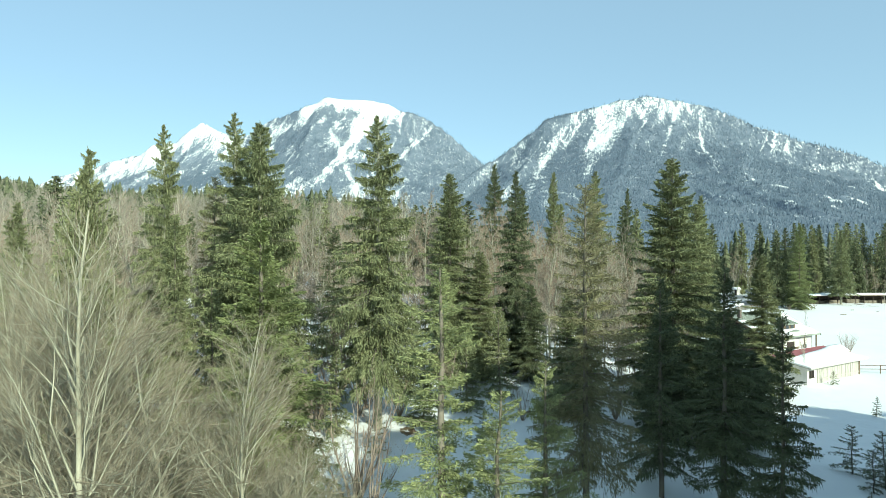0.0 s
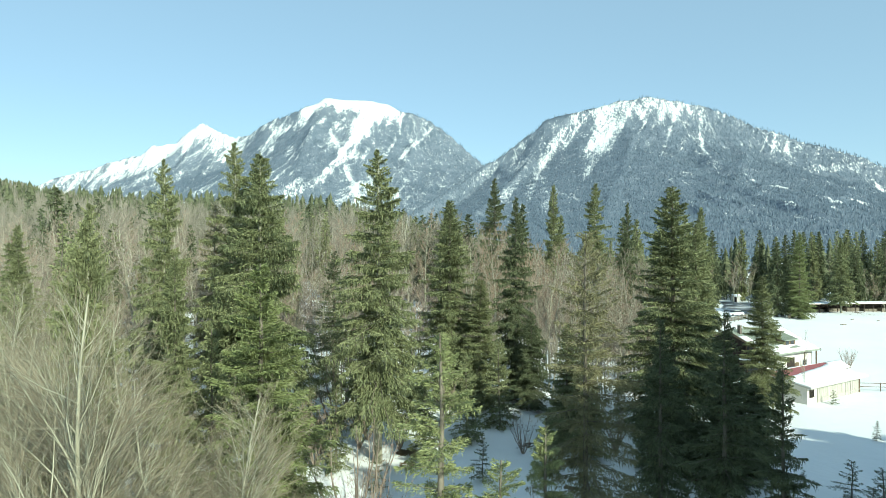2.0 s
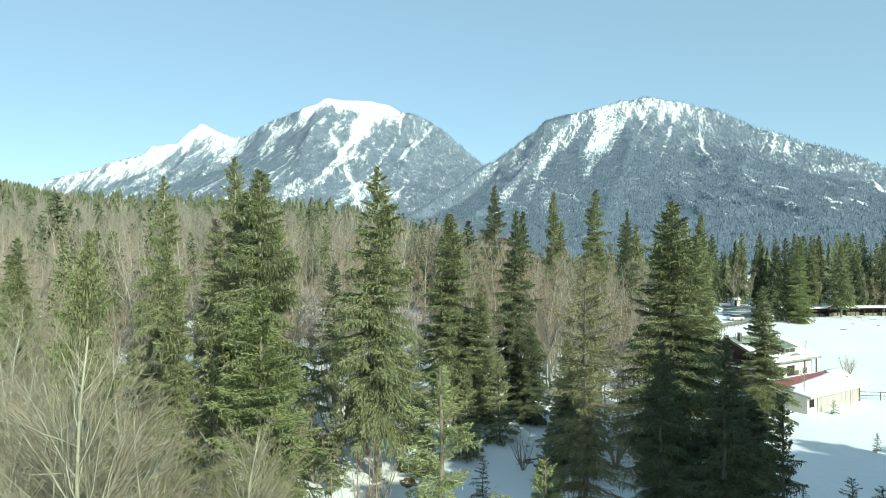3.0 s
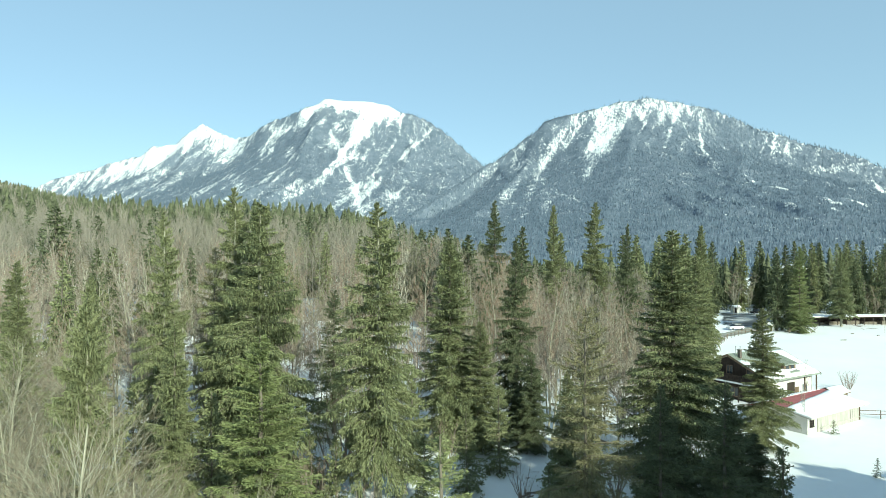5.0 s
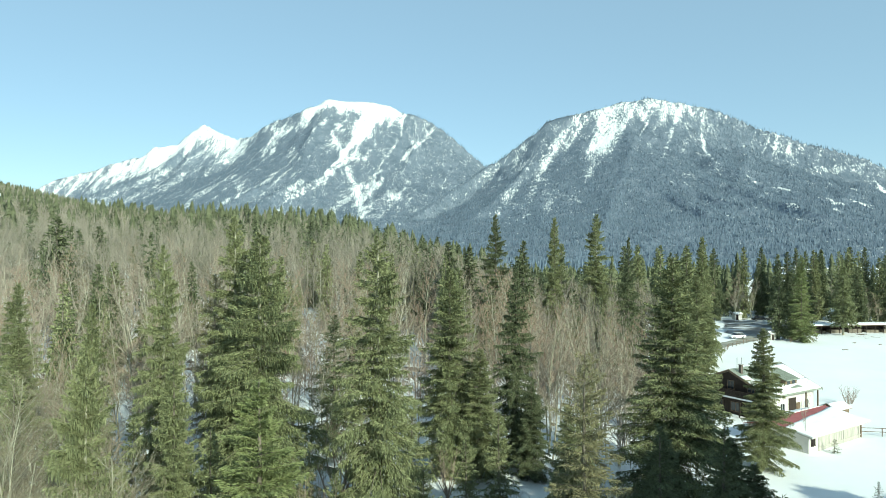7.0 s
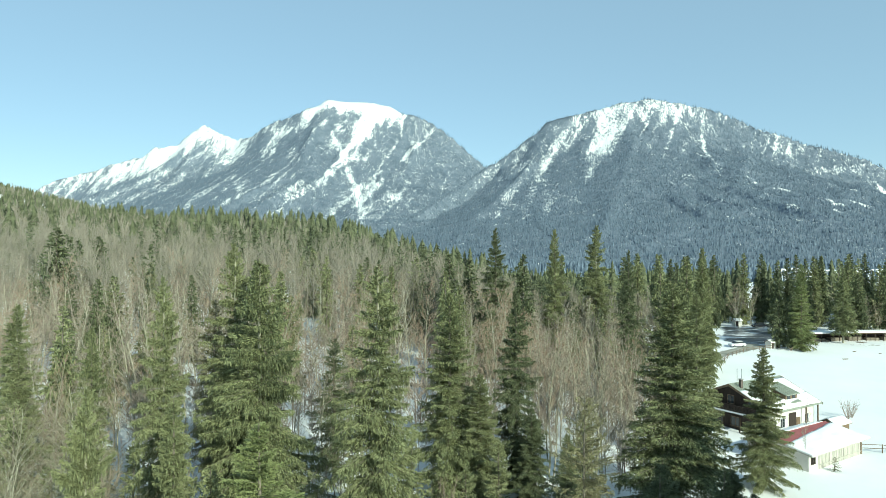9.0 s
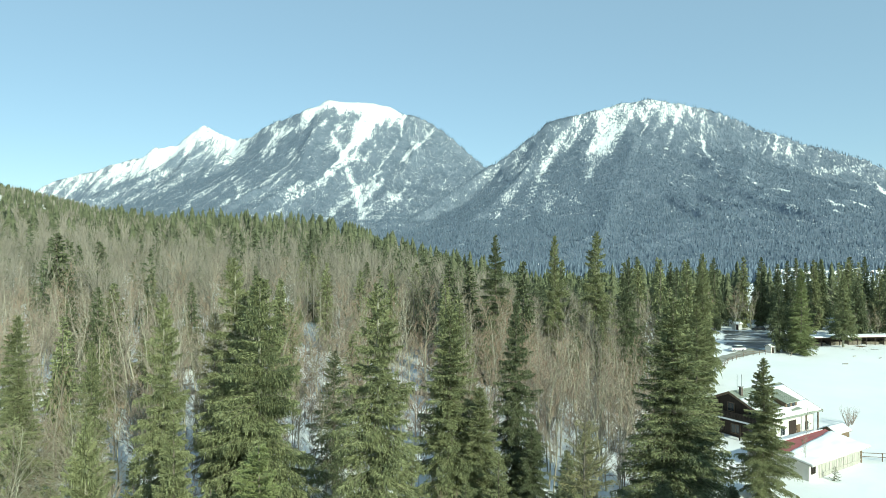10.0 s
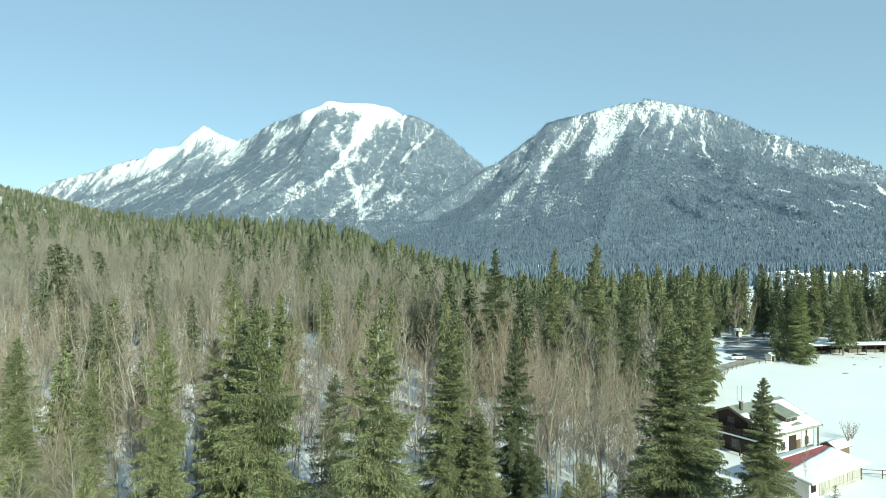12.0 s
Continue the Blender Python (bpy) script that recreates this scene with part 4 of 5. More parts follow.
def window(parent, name, x, y, z, w, h, facing, frame_mat=None):
    """A framed window on a wall; facing 'front' looks to -y, 'side' to -x."""
    m = pose(x, y, z) if facing == "front" else pose(x, y, z, 0, 0, -90)
    win = part(name, prism([(-w / 2, 0), (w / 2, 0), (w / 2, h), (-w / 2, h)], -0.03, 0.03), GLASS, parent)
    win.matrix_local = m
    t = 0.09
    for nm, b in (("frame_top", (-w / 2 - t, -0.07, h, w / 2 + t, 0.02, h + t)), ("sill", (-w / 2 - t, -0.12, -t, w / 2 + t, 0.02, 0)),
                  ("jamb", (-w / 2 - t, -0.07, 0, -w / 2, 0.02, h)), ("jamb", (w / 2, -0.07, 0, w / 2 + t, 0.02, h)), ("mullion", (-0.03, -0.06, 0, 0.03, 0.02, h))):
        part(nm, box(*b), frame_mat or PAINT_WHITE, win)
    return win


# the house: long side to the clearing, gable to the wood
HX, HY = 0.86, 0.51
HOUSE_TURN = math.degrees(math.atan2(HY, HX))


def build_house():
    hs = thing("house", "farmhouse with a half snow-covered green metal roof", "house", pose(47.4, 92.1, 0.05, 0, 0, HOUSE_TURN))
    L, W, EZ, RZ = 13.5, 13.6, 3.85, 6.9
    o = 0.9
    k = (RZ - EZ) / (W / 2)
    wz = EZ + k * o - 0.22
    part("wall", prism([(o, -0.6), (W - o, -0.6), (W - o, wz), (W / 2, RZ - 0.25), (o, wz)], 0.8, L - 0.8, "x"), PLASTER, hs, "white plastered walls")
    # dark boards reach the ground: below they imitate the gable's shadow and openings
    part("gable_cladding", prism([(o - 0.04, -0.5), (W - o + 0.04, -0.5), (W - o + 0.04, wz), (W / 2, RZ - 0.26), (o - 0.04, wz)], 0.68, 0.795, "x"), WOOD_DARK, hs, "dark wooden gable cladding, lower part standing for shade and openings")
    part("gable_cladding", prism([(o - 0.04, 3.6), (W - o + 0.04, 3.6), (W - o + 0.04, wz), (W / 2, RZ - 0.26), (o - 0.04, wz)], L - 0.795, L - 0.68, "x"), WOOD_BROWN, hs, "brown wooden gable cladding")
    for a, b, za, zb in ((0.0, W / 2, EZ, RZ), (W, W / 2, EZ, RZ)):
        part("roof_slope", prism([(a, za - 0.18), (b, zb - 0.18), (b, zb), (a, za)], 0, L, "x"), METAL_GREEN, hs, "ribbed green sheet metal")
    for i in range(33):
        x = 0.2 + i * 0.41
        part("roof_rib", prism([(0, EZ + 0.002), (W / 2, RZ + 0.002), (W / 2, RZ + 0.05), (0, EZ + 0.05)], x - 0.02, x + 0.02, "x"), METAL_GREEN, hs)
    for x in (-0.06, L):
        for a, b in ((-0.05, W / 2), (W + 0.05, W / 2)):
            part("bargeboard", prism([(a, EZ - 0.3), (b, RZ - 0.28), (b, RZ + 0.06), (a, EZ + 0.04)], x, x + 0.06, "x"), WOOD_BROWN, hs)
    part("ridge_cap", prism([(W / 2 - 0.2, RZ - 0.02), (W / 2, RZ + 0.09), (W / 2 + 0.2, RZ - 0.02)], 0, L, "x"), METAL_GREEN, hs)
    part("gutter", rod((0, -0.08, EZ - 0.08), (L, -0.08, EZ - 0.08), 0.075, 8), METAL_GREEN, hs)
    part("roof_snow_patch", snow_pad(lambda u, v: (0.1 + u * (L - 0.2), 0.1 + v * 2.5 * (0.55 + 0.45 * u), EZ + k * (0.1 + v * 2.5 * (0.55 + 0.45 * u))), 30, 10, 0.24, 1), ROOF_SNOW, hs, "snow lying on the roof")
    part("roof_snow_patch", snow_pad(lambda u, v: (9.0 + v * 0.7 + u * (4.4 - v * 0.7), 2.4 + v * 3.9, EZ + k * (2.4 + v * 3.9)), 14, 10, 0.2, 2), ROOF_SNOW, hs, "snow lying on the roof")
    part("roof_snow_patch", snow_pad(lambda u, v: (0.1 + u * (L - 0.2), W - 0.1 - v * 5.6, EZ + k * (0.1 + v * 5.6)), 24, 12, 0.25, 3), ROOF_SNOW, hs, "snow lying on the roof")
    part("roof_snow_patch", snow_pad(lambda u, v: (0.1 + u * 1.7, 2.4 + v * 2.6, EZ + k * (2.4 + v * 2.6)), 6, 10, 0.22, 4), ROOF_SNOW, hs, "snow lying on the roof")
    # dormer: a long shed dormer with a sloping ribbed roof
    dm = part("dormer", prism([(1.6, EZ + k * 1.6 - 0.1), (1.6, EZ + k * 1.6 + 0.95), (4.4, RZ - 0.45), (4.4, RZ - 0.9)], 6.4, 9.4, "x"), WOOD_BROWN, hs, "roof dormer with a green metal roof")
    part("dormer_roof", prism([(1.25, EZ + k * 1.6 + 0.84), (4.9, RZ - 0.34), (4.9, RZ - 0.24), (1.25, EZ + k * 1.6 + 0.94)], 6.1, 9.7, "x"), METAL_GREEN, dm)
    for i in range(10):
        x = 6.2 + 0.37 * i
        part("roof_rib", prism([(1.25, EZ + k * 1.6 + 0.942), (4.9, RZ - 0.238), (4.9, RZ - 0.19), (1.25, EZ + k * 1.6 + 0.99)], x, x + 0.04, "x"), METAL_GREEN, dm)
    for x in (7.2, 8.5):
        part("dormer_window", box(x - 0.4, 1.55, EZ + k * 1.6 + 0.2, x + 0.4, 1.597, EZ + k * 1.6 + 0.75), GLASS, dm)
    part("lower_roof_apron", prism([(0.6, EZ + k * 0.6 + 0.28), (1.6, EZ + k * 1.6 + 0.05), (1.6, EZ + k * 1.6 + 0.1), (0.6, EZ + k * 0.6 + 0.33)], 6.6, 9.2, "x"), METAL_GREEN, dm)
    # chimneys
    ch = part("chimney", box(1.3, 5.5, RZ - 0.6, 1.75, 5.95, RZ + 0.75, 0.03), BRICK_DARK, hs, "dark masonry chimney")
    part("chimney_cap", box(1.22, 5.42, RZ + 0.75, 1.83, 6.03, RZ + 0.84), CONCRETE, ch)
    part("flue_pipe", rod((5.3, 3.4, EZ + k * 3.4), (5.3, 3.4, RZ + 0.5), 0.16, 10), PAINT_WHITE, hs, "pale metal flue")
    # windows and doors
    for x in (2.2, 4.4, 10.6):
        window(hs, "window", x, o - 0.02, 1.0, 1.0, 1.3, "front")
    dr = part("door", box(8.0, o - 0.06, -0.1, 9.0, o + 0.02, 2.05), WOOD_BROWN, hs, "brown wooden door")
    part("door_handle", rod((8.85, o - 0.12, 1.0), (8.95, o - 0.06, 1.0), 0.02), ALLOY, dr)
    for x in (9.4, 12.6):
        part("porch_post", box(x - 0.08, 0.1, -0.3, x + 0.08, 0.26, EZ + 0.02), WOOD_BROWN, hs)
    # dark panel on the front wall in place of a shaded porch recess
    part("front_boarding", box(6.0, o - 0.05, 0.0, 7.9, o - 0.004, 2.9), WOOD_DARK, hs, "dark panel standing in for the shaded porch recess")
    for y in (3.4, 6.8, 9.6):
        window(hs, "window", 0.66, y, 3.9, 1.0, 1.2, "side", WOOD_BROWN)
    for y in (3.0, 6.0, 9.0):
        window(hs, "window", 0.66, y, 0.6, 1.5, 1.3, "side", WOOD_BROWN)
    bl = part("balcony", box(-0.5, 1.2, 2.85, 0.7, W - 1.2, 3.0), WOOD_DARK, hs, "dark wooden balcony with white beams")
    part("rail", box(-0.55, 1.2, 3.85, -0.43, W - 1.2, 3.95), WOOD_DARK, bl)
    for i in range(38):
        y = 1.3 + i * 0.25
        part("baluster", box(-0.52, y, 3.0, -0.46, y + 0.17, 3.85), WOOD_DARK, bl)
    part("fascia", box(-0.56, 1.1, 2.72, -0.44, W - 1.1, 2.98), PAINT_WHITE, bl, "white painted fascia")
    for y in (1.4, 4.6, 7.8, 10.6):
        part("post", box(-0.54, y - 0.08, -0.4, -0.4, y + 0.08, 2.72), WOOD_DARK, bl)
    return hs


build_house()


def build_barn():
    bn = thing("barn", "low white barn with plank front and snow-covered red roof", "barn", pose(45.1, 78.2, 0.0, 0, 0, 33))
    L, W, FZ, RZ = 13.7, 5.3, 2.25, 3.15
    part("wall", prism([(0.3, -0.6), (W, -0.6), (W, RZ - 0.2), (0.3, FZ - 0.05)], 0.3, L - 0.3, "x"), PLASTER, bn, "white plastered wall")
    part("roof", prism([(-0.5, FZ - 0.15), (W, RZ - 0.12), (W, RZ), (-0.5, FZ - 0.03)], -0.4, L + 0.9, "x"), WOOD_GREY, bn, "boarded roof")
    part("roof_sheet", prism([(W - 2.6, RZ - 0.36 + 0.004), (W, RZ + 0.004), (W, RZ + 0.03), (W - 2.6, RZ - 0.36 + 0.03)], -0.35, L + 0.8, "x"), METAL_RED, bn, "red sheet metal along the ridge")
    part("back_slope", prism([(W + 0.002, RZ - 0.1), (W + 3.2, FZ - 0.2), (W + 3.2, FZ - 0.1), (W + 0.002, RZ)], -0.4, L + 0.9, "x"), METAL_RED, bn)
    part("back_wall", box(0.3, W + 2.8, -0.6, L - 0.3, W + 3.0, FZ - 0.15), PLASTER, bn)
    part("end_wall", prism([(W + 0.002, -0.6), (W + 2.8, -0.6), (W + 2.8, FZ - 0.15), (W + 0.002, RZ - 0.2)], L - 0.5, L - 0.3, "x"), PLASTER, bn)
    part("ridge_cap", prism([(W - 0.15, RZ + 0.002), (W, RZ + 0.08), (W + 0.15, RZ - 0.02)], -0.4, L + 0.9, "x"), METAL_RED, bn)
    sl = (RZ - FZ + 0.03) / (W + 0.5)

    def lie(u, v):
        reach = W - 1.9 + 1.75 * u
        y = -0.55 + v * reach
        return (-0.35 + u * (L + 1.2), y, FZ - 0.03 + sl * (y + 0.5))

    part("roof_snow_patch", snow_pad(lie, 40, 14, 0.34, 5), ROOF_SNOW, bn, "deep snow lying on the roof")
    part("back_snow_patch", snow_pad(lambda u, v: (-0.3 + u * (L + 1.1), W + 0.3 + v * 2.8, RZ - 0.03 - (0.3 + v * 2.8) * 0.33), 30, 6, 0.25, 6), ROOF_SNOW, bn)
    rnd = random.Random(4)
    for i in range(42):
        x = 2.6 + i * 0.257
        part("plank", box(x, 0.22 + rnd.uniform(-0.025, 0.02), -0.5, x + 0.235, 0.285 + 0.01, FZ - 0.22 + rnd.uniform(-0.12, 0.1)), WOOD_GREY, bn)
    for x in (1.0, 1.55):
        window(bn, "window", x, 0.29, 0.9, 0.3, 0.75, "front", WOOD_DARK)
    part("rail", box(2.5, 0.12, 0.45, L - 0.3, 0.19, 0.55), WOOD_GREY, bn)
    part("corner_post", box(L - 0.33, 0.12, -0.5, L - 0.15, 0.32, FZ - 0.15), WOOD_BROWN, bn)
    return bn


build_barn()


def at_house(x, y, z=0.0, turn=0.0):
    """A pose in the house's own directions, from its front corner."""
    return pose(47.4, 92.1, 0.05, 0, 0, HOUSE_TURN) @ pose(x, y, z, 0, 0, turn)


def build_hut(name, label, matrix, w, d, h, wall_mat, snow=0.22, category="shed", group=""):
    sh = thing(name, label, category, matrix, group)
    part("wall", prism([(0, -0.4), (d, -0.4), (d, h), (d / 2, h + 0.28 * d), (0, h)], 0, w, "x"), wall_mat, sh)
    for a, b in ((-0.3, d / 2), (d + 0.3, d / 2)):
        za = h - 0.3 * 0.56
        part("roof_slope", prism([(a, za + 0.02), (b, h + 0.28 * d + 0.02), (b, h + 0.28 * d + 0.1), (a, za + 0.1)], -0.3, w + 0.3, "x"), WOOD_BROWN, sh)
        sgn = 1 if b > a else -1
        part("roof_snow_patch", snow_pad(lambda u, v, a=a, za=za: (-0.28 + u * (w + 0.56), a + v * (d / 2 - a), za + 0.1 + v * (h + 0.28 * d - za)), 8, 5, snow, w + a), ROOF_SNOW, sh)
    part("door", box(0.3, -0.04, 0.0, min(1.1, w * 0.6), -0.004, h - 0.1), WOOD_DARK, sh)
    return sh


build_hut("garden_shed", "small wooden shed with a snowy roof beside the house", at_house(9.8, -4.0), 3.6, 2.4, 1.7, WOOD_BROWN)
build_hut("parking_hut", "small pale hut with a snowy roof by the track", pose(87.6, 170.0, float(ground_height(88, 170)), 0, 0, 25), 2.0, 1.8, 1.7, PLASTER)

yard = thing("yard_fence", "dark board fence beside the house", "fence", at_house(7.4, -3.0))
for i in range(12):
    part("board", box(i * 0.28, 0, -0.3, i * 0.28 + 0.24, 0.04, 1.5 - 0.02 * (i % 3)), WOOD_DARK, yard)
part("rail", box(0, 0.045, 1.0, 3.3, 0.1, 1.1), WOOD_DARK, yard)


def rail_fence(label, points, gap, height, rails, mat):
    fn = thing("rail_fence", label, "fence", pose(points[0][0], points[0][1], 0))
    ox, oy = points[0]
    for (ax, ay), (bx, by) in zip(points[:-1], points[1:]):
        n = max(1, round(math.hypot(bx - ax, by - ay) / gap))
        spots = [(ax + (bx - ax) * i / n, ay + (by - ay) * i / n) for i in range(n + 1)]
        zs = [float(ground_height(*p)) for p in spots]
        for (x, y), z in zip(spots[:-1], zs):
            part("post", rod((x - ox, y - oy, z - 0.4), (x - ox, y - oy, z + height + 0.08), 0.06), mat, fn)
        for i in range(n):
            for r in range(rails):
                zr = height * (1 - 0.45 * r)
                part("rail", rod((spots[i][0] - ox, spots[i][1] - oy, zs[i] + zr), (spots[i + 1][0] - ox, spots[i + 1][1] - oy, zs[i + 1] + zr), 0.045, 5), mat, fn)
    return fn


rail_fence("wooden rail fence running from the barn over the meadow", [(56.6, 86.6), (62.0, 85.2), (70.0, 84.0), (82.0, 84.0)], 2.6, 1.1, 2, WOOD_BROWN)
rail_fence("wooden rail fence beside the gritted track", [(63.5, 146.0), (70.5, 157.0), (79.0, 165.5), (87.0, 168.5)], 2.3, 1.1, 2, WOOD_BROWN)


# the track and the parking place
def strip(name, line, mat, lift, label, across=6, n=40):
    """A surface laid just above the ground along a line of (x, y, half width)."""
    bm = bmesh.new()
    ts = np.linspace(0, len(line) - 1, n)
    cx, cy, hw = (np.interp(ts, range(len(line)), [p[i] for p in line]) for i in range(3))
    dx, dy = np.gradient(cx), np.gradient(cy)
    ln = np.hypot(dx, dy)
    grid = []
    for i in range(n):
        row = []
        for j in range(across + 1):
            s = (j / across * 2 - 1) * hw[i] * (1 + 0.08 * math.sin(i * 1.7 + j))
            x, y = cx[i] - dy[i] / ln[i] * s, cy[i] + dx[i] / ln[i] * s
            row.append(bm.verts.new((x, y, float(ground_height(x, y)) + lift)))
        grid.append(row)
    for i in range(n - 1):
        for j in range(across):
            bm.faces.new((grid[i][j], grid[i + 1][j], grid[i + 1][j + 1], grid[i][j + 1]))
    return tagged(part(name, bm, mat), label, "road", kind="structure")


strip("track", [(40, 128, 1.6), (60, 148, 1.7), (70, 161, 1.8), (80, 169, 2.2), (88, 176, 2.6)], GRIT, 0.12, "gritted track cleared of snow")
strip("parking_place", [(84, 178, 5.0), (92, 186, 9), (100, 200, 10), (104, 214, 9)], ASPHALT, 0.16, "wet asphalt parking place")


def build_car(label, matrix, paint, length=4.4, width=1.78, height=1.48, wagon=0.0):
    cr = thing("car", label, "car", matrix, "parked cars")
    hl = length / 2
    side = [(-hl, 0.35), (-hl + 0.08, 0.8), (-hl + 1.05, 0.95), (hl - 0.3 - wagon, 0.95), (hl, 0.85), (hl, 0.35), (hl - 0.4, 0.25), (-hl + 0.4, 0.25)]
    bm = prism(side, -width / 2, width / 2)
    bmesh.ops.bevel(bm, geom=list(bm.edges), offset=0.07, segments=2, affect='EDGES')
    body = part("body", bm, paint, cr)
    cab = [(-hl + 1.0, 0.93), (-hl + 1.75, height), (hl - 0.9 + wagon * 0.4, height), (hl - 0.15, 0.93)]
    bm = prism(cab, -width / 2 + 0.12, width / 2 - 0.12)
    bmesh.ops.bevel(bm, geom=list(bm.edges), offset=0.06, segments=2, affect='EDGES')
    part("cabin", bm, GLASS, cr, "dark tinted windows")
    part("roof", box(-hl + 1.7, -width / 2 + 0.14, height - 0.02, hl - 0.9, width / 2 - 0.14, height + 0.04, 0.015), paint, cr)
    for sx in (-hl + 0.85, hl - 0.85):
        for sy in (-1, 1):
            wh = part("wheel", rod((sx, sy * (width / 2 - 0.2), 0.32), (sx, sy * (width / 2 + 0.01), 0.32), 0.32, 18), RUBBER, cr, "black tyre with alloy rim")
            part("rim", rod((sx, sy * (width / 2 - 0.02), 0.32), (sx, sy * (width / 2 + 0.02), 0.32), 0.2, 12), ALLOY, wh)
    for sy in (-1, 1):
        part("headlight", box(-hl - 0.01, sy * 0.6 - 0.18, 0.6, -hl + 0.1, sy * 0.6 + 0.18, 0.74, 0.02), LAMP_CLEAR, cr)
        part("taillight", box(hl - 0.08, sy * 0.68 - 0.12, 0.62, hl + 0.012, sy * 0.68 + 0.12, 0.82, 0.02), LAMP_RED, cr)
    return cr


def on_ground(x, y, turn=0.0, lift=0.0):
    return pose(x, y, float(ground_height(x, y)) + lift, 0, 0, turn)


build_car("white parked car beside the track", on_ground(79.6, 172.5, 12, 0.12), PAINT_WHITE)
build_car("dark parked car at the edge of the wood", on_ground(107.0, 216.0, 5, 0.16), PAINT_BLACK, wagon=0.2, height=1.7)
build_car("dark parked car at the edge of the wood", on_ground(112.5, 217.0, 5, 0.16), PAINT_BLACK, wagon=0.2, height=1.8)
build_hut("notice_hut", "pale kiosk under a snowy roof by the parking", on_ground(101.0, 220.0, 5), 2.4, 2.0, 2.1, PLASTER)


def build_long_shed():
    ls = thing("long_shed", "long open wooden shed with a snowy roof", "shed", on_ground(105.0, 181.0, 7))
    L = 34.0
    part("back_wall", box(0, 3.9, -0.6, L, 4.0, 2.5), WOOD_DARK, ls)
    part("roof", prism([(-0.5, 2.35), (4.4, 2.55), (4.4, 2.67), (-0.5, 2.47)], -0.4, L, "x"), WOOD_BROWN, ls)
    part("roof_snow_patch", snow_pad(lambda u, v: (-0.35 + u * (L + 0.2), -0.45 + v * 4.7, 2.475 + v * 0.19), 50, 6, 0.28, 8), ROOF_SNOW, ls)
    for i in range(13):
        x = 0.1 + i * 2.8
        part("post", box(x, 0, -0.6, x + 0.16, 0.16, 2.36), WOOD_DARK, ls)
    part("beam", box(0, 0.0, 2.2, L, 0.15, 2.37), WOOD_DARK, ls)
    part("end_wall", box(-0.06, 0.0, -0.6, 0.0, 3.9, 2.2), WOOD_DARK, ls)
    # unidentified bark-coloured blocks that fill the bays under the roof
    for i in range(5):
        x = 1.2 + i * 5.6
        part("storage_crate", box(x, 1.2, -0.4, x + 4.2, 3.2, 0.8 + 0.2 * (i % 3), 0.15), SPRUCE_BARK, ls)
    return ls


build_long_shed()

# low spruces and shrubs round the clearing in the wood
for k, (x, y, h, m) in enumerate([(-1.4, 45.0, 5.5, 0), (1.8, 47.5, 6.5, 0), (4.6, 51.0, 7.0, 0), (-7.4, 44.0, 6.0, 0), (-2.6, 50.5, 7.5, 0), (10.6, 45.5, 6.0, 0), (7.2, 43.0, 4.5, 0), (-9.8, 47.0, 5.0, 0),
                                  (11.8, 52.5, 8.5, 0), (-12.6, 44.5, 7.0, 0), (2.6, 42.0, 3.0, 1), (-4.4, 41.0, 3.2, 1), (8.4, 38.5, 3.4, 1), (13.6, 40.0, 5.0, 0), (-22.5, 46.0, 9.0, 0), (-25.5, 41.0, 10.0, 0),
                                  (-13.5, 37.0, 12.0, 0), (-26.5, 36.5, 12.5, 0), (-31.0, 46.0, 12.0, 0)]):
    place_spruce(SMALL[m], x, y, float(ground_height(x, y)) + h, 0.95 if h < 9 else 0.75, k * 71 % 360, "low green spruce beneath the tall trees", "low spruces", 0.1)
for k, (x, y, h) in enumerate([(-9.0, 46.5, 4.5), (0.4, 51.5, 4.0), (5.8, 46.0, 3.2), (-5.8, 48.5, 5.0), (12.8, 47.0, 4.0), (-3.2, 46.5, 3.5), (9.8, 50.0, 4.5)]):
    place_bare(SHRUB[0], x, y, float(ground_height(x, y)) + h, 1.0, k * 53, "leafless many-stemmed reddish shrub", "shrubs of the clearing", name="bare_shrub")

# young spruces, saplings and shrubs on the meadow
for k, (x, y, h, w) in enumerate([(43.4, 63.5, 2.5, 0.8), (48.6, 79.0, 2.2, 1.0), (27.2, 40.0, 3.4, 0.9), (29.0, 41.5, 4.6, 1.1), (28.2, 43.8, 4.2, 1.0), (30.5, 43.0, 3.8, 1.2),
                                  (26.4, 46.5, 1.6, 0.8), (27.6, 38.2, 2.0, 0.9), (31.6, 41.2, 3.6, 1.1), (25.2, 37.4, 1.3, 0.9)]):
    place_spruce(SMALL[1], x, y, float(ground_height(x, y)) + 0.8 * h, w * 1.2, k * 77, "young open spruce on the snowy meadow", "young spruces", 0.1)
for x, y, h in [(45.2, 79.5, 9.2), (117.0, 168.0, 9.0), (126.0, 172.0, 10.0), (120.0, 186.0, 9.0)]:
    place_bare(MID_BARE[1], x, y, float(ground_height(x, y)) + h, 0.45, x * 30, "slim bare sapling on the meadow", "saplings")
for x, y, h in [(65.5, 103.0, 3.4), (66.8, 104.0, 3.0)]:
    place_bare(SHRUB[0], x, y, float(ground_height(x, y)) + h, 1.1, x * 30, "leafless shrub beside the house", name="bare_shrub")


def log(label, x, y, turn, length, r):
    bm = rod((-length / 2, 0, 0), (length / 2, 0, 0), r, 9)
    bmesh.ops.bevel(bm, geom=list(bm.edges), offset=0.03, segments=1, affect='EDGES')
    return tagged(part("log", bm, SPRUCE_BARK, None, "", on_ground(x, y, turn, r * 0.5)), label, "log", "fallen logs")


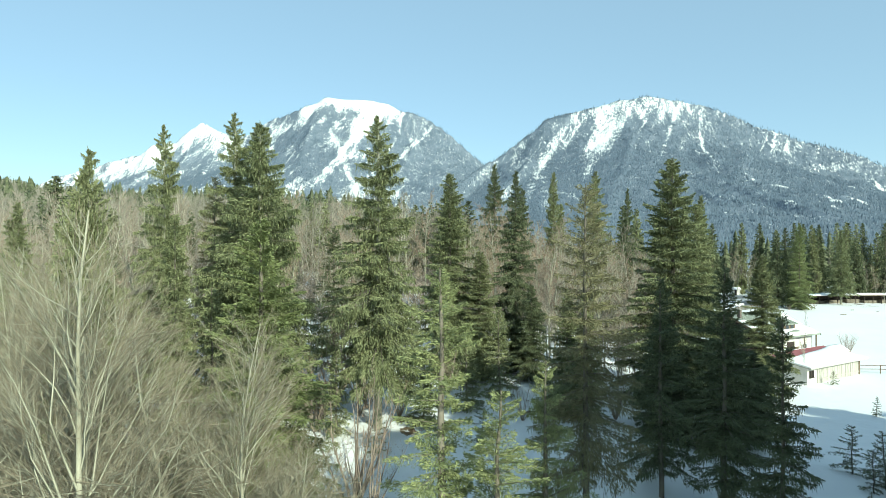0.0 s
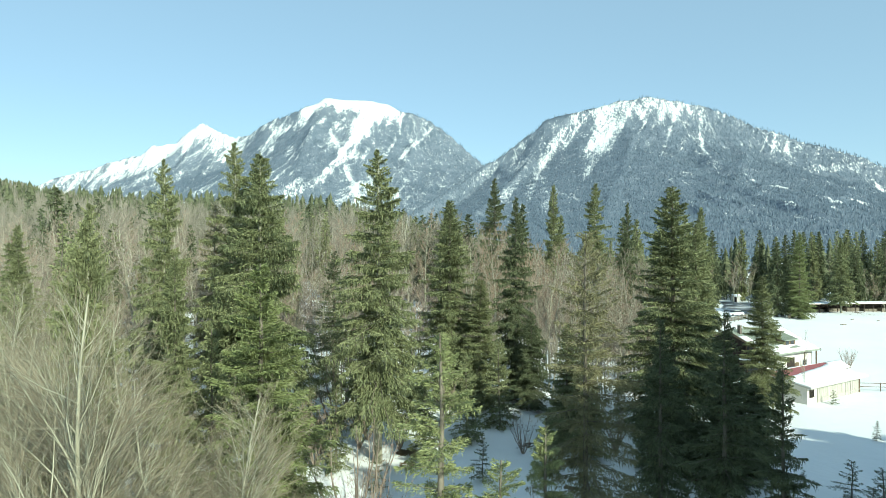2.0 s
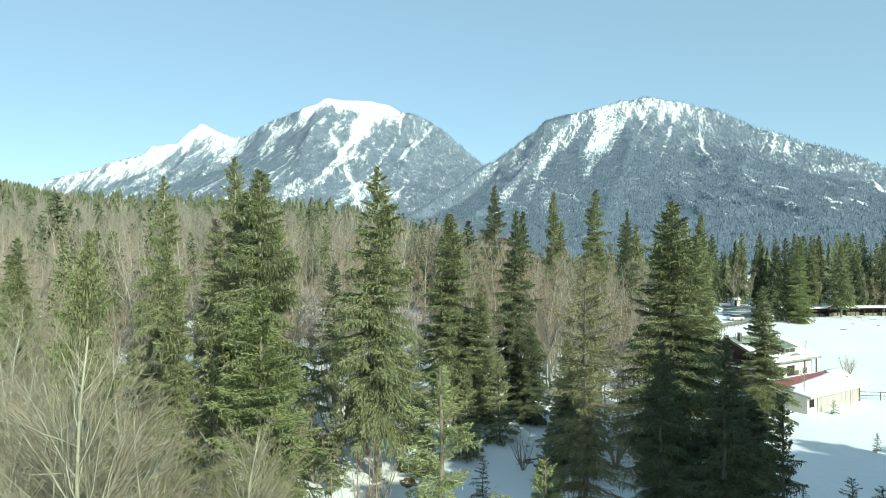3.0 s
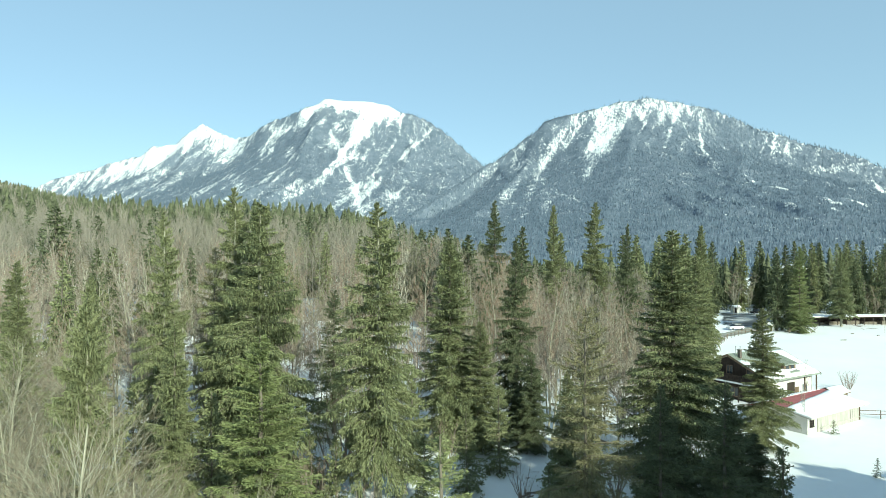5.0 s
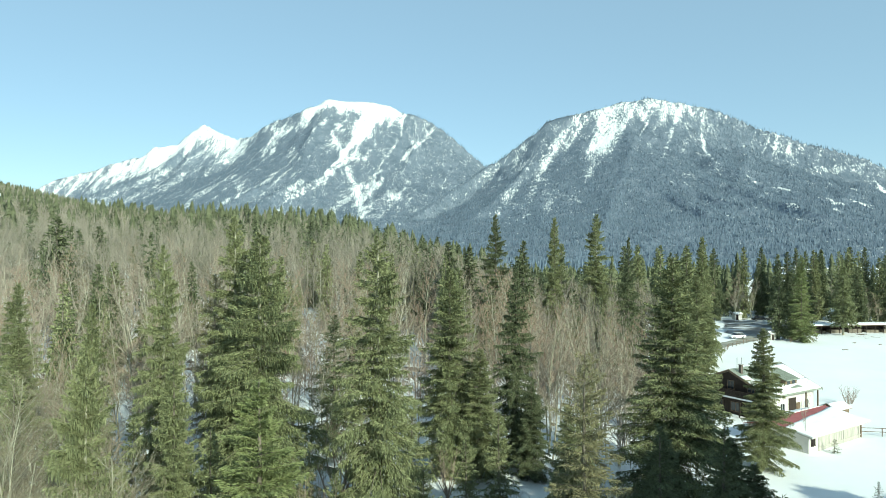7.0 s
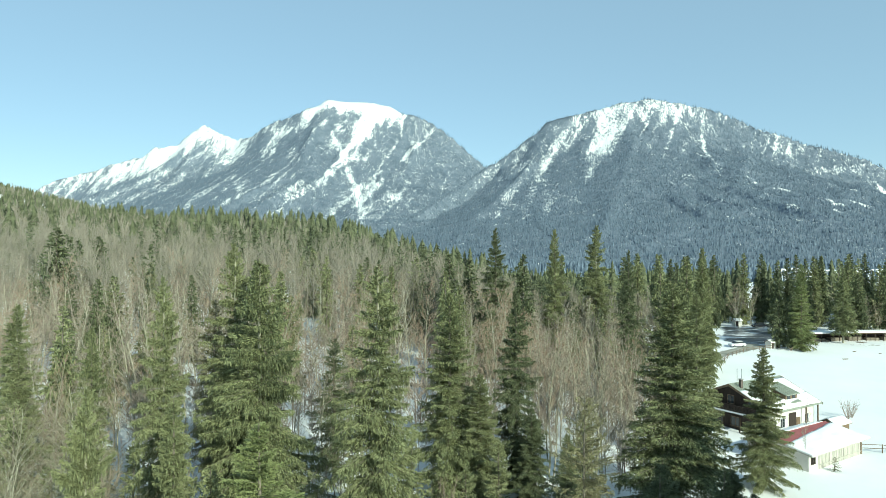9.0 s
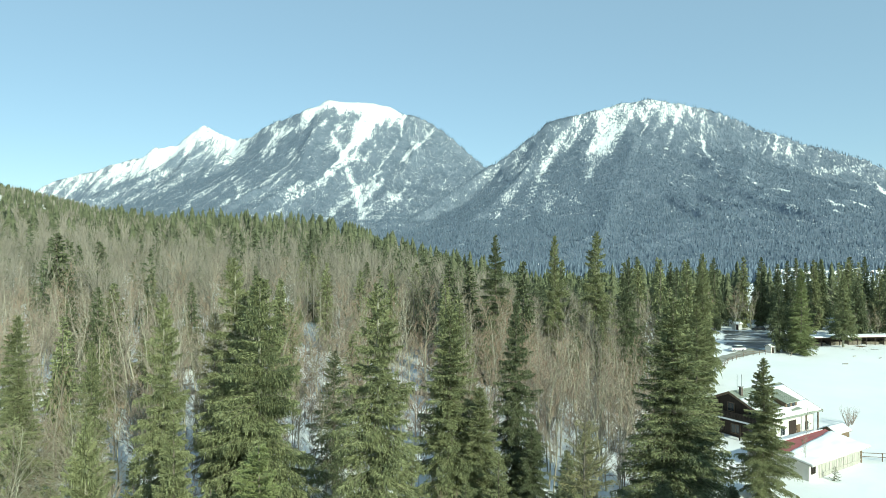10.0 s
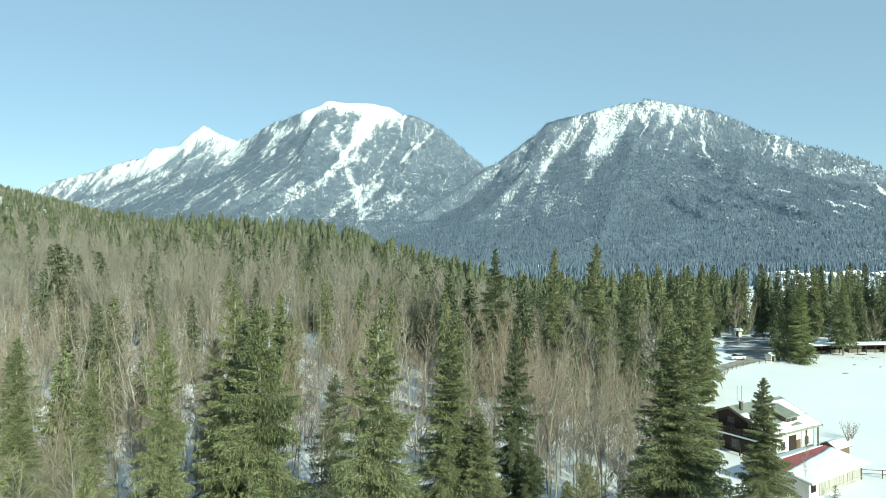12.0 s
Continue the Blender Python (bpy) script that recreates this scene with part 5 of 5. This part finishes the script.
for x, y, turn, length in [(98.0, 155.0, 10, 2.6), (112.0, 163.0, 35, 2.0), (118.0, 166.0, 70, 2.8), (107.0, 165.5, 15, 1.6), (128.0, 168.0, 20, 2.2)]:
    log("dark log lying in the snow", x, y, turn, 0.6 * length, 0.15)


# bare trees mixed into the edge of the wood behind the meadow, brush round the parking place
er = random.Random(31)
for k in range(24):
    x, y = 64 + 3.8 * k + er.uniform(-1.5, 1.5), er.uniform(203, 226) if k < 13 else er.uniform(190, 204)
    place_bare(MID_BARE[k % 4], x, y, float(ground_height(x, y)) + er.uniform(10, 17), er.uniform(0.8, 1.1), er.uniform(0, 360), "slim leafless tree at the edge of the wood")
for x, y, h in [(70.0, 166.0, 2.6), (72.5, 171.0, 3.4), (67.0, 170.0, 4.0), (91.0, 166.5, 1.4), (97.5, 167.5, 1.6), (101.0, 172.0, 1.5), (75.0, 181.0, 3.0)]:
    place_bare(SHRUB[0], x, y, float(ground_height(x, y)) + h, 1.2, x * 30, "leafless brush in the snow by the parking place", "brush", name="bare_shrub")
for x in (59.6, 60.5):
    st = thing("marker_post", "slim bluish marker post in the snow", "post", on_ground(x, 129.0), "marker posts")
    part("shaft", rod((0, 0, -0.4), (0, 0, 2.8), 0.05, 8), ALLOY, st)
    part("cap", rod((0, 0, 2.8), (0, 0, 2.9), 0.07, 8), PAINT_BLACK, st)


# the village far out in the valley
def valley_house(x, y, turn, w, d, h, tone):
    hs = thing("village_house", "small distant house with a snowy roof", "house", pose(x, y, float(ground_height(x, y)) - 0.2, 0, 0, turn), "houses of the valley village")
    part("wall", prism([(0, -1), (d, -1), (d, h), (d / 2, h + 0.3 * d), (0, h)], 0, w, "x"), tone, hs)
    for a, b in ((-0.9, d / 2), (d + 0.9, d / 2)):
        za = h - 0.9 * 0.6
        part("roof", prism([(a, za + 0.05), (b, h + 0.3 * d + 0.05), (b, h + 0.3 * d + 0.6), (a, za + 0.6)], -0.9, w + 0.9, "x"), ROOF_SNOW, hs)
    part("window", box(w * 0.2, -0.06, h * 0.45, w * 0.8, -0.004, h * 0.7), GLASS, hs)
    part("door", box(w * 0.42, -0.06, 0.2, w * 0.55, -0.004, 2.3), WOOD_BROWN, hs)


vr = random.Random(12)
for k in range(34):
    y = vr.uniform(760, 1050)
    valley_house(vr.uniform(0.52, 0.76) * y, y, vr.uniform(-40, 40), vr.uniform(8, 13), vr.uniform(7, 9), vr.uniform(3, 5), vr.choice([PLASTER, WOOD_BROWN, WOOD_BROWN]))
for k in range(9):
    y = vr.uniform(1150, 1250)
    valley_house(vr.uniform(0.11, 0.17) * y, y, vr.uniform(-40, 40), 14, 10, 7, PLASTER)
rng = np.random.default_rng(29)
x, y = scatter(3600, 480, 1330, 0.0, 0.85, rng)
ok = (x < 0.5 * y + 20 * np.sin(y / 40)) | (rng.random(len(x)) < 0.5) | (y > 1060)
x, y = x[ok], y[ok]
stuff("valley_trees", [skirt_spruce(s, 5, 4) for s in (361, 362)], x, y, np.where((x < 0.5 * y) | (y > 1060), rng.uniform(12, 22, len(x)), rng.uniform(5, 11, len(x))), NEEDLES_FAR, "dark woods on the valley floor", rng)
x, y = scatter(1500, 262, 480, 0.03, 0.46, rng)
stuff("low_woods", FAR_SKIRT, x, y, 6 + 12 * rng.random(len(x)) ** 1.3, NEEDLES_DARK, "low spruce woods behind the hamlet", rng)
x, y = scatter(3200, 1230, 2000, 0.2, 0.9, rng)
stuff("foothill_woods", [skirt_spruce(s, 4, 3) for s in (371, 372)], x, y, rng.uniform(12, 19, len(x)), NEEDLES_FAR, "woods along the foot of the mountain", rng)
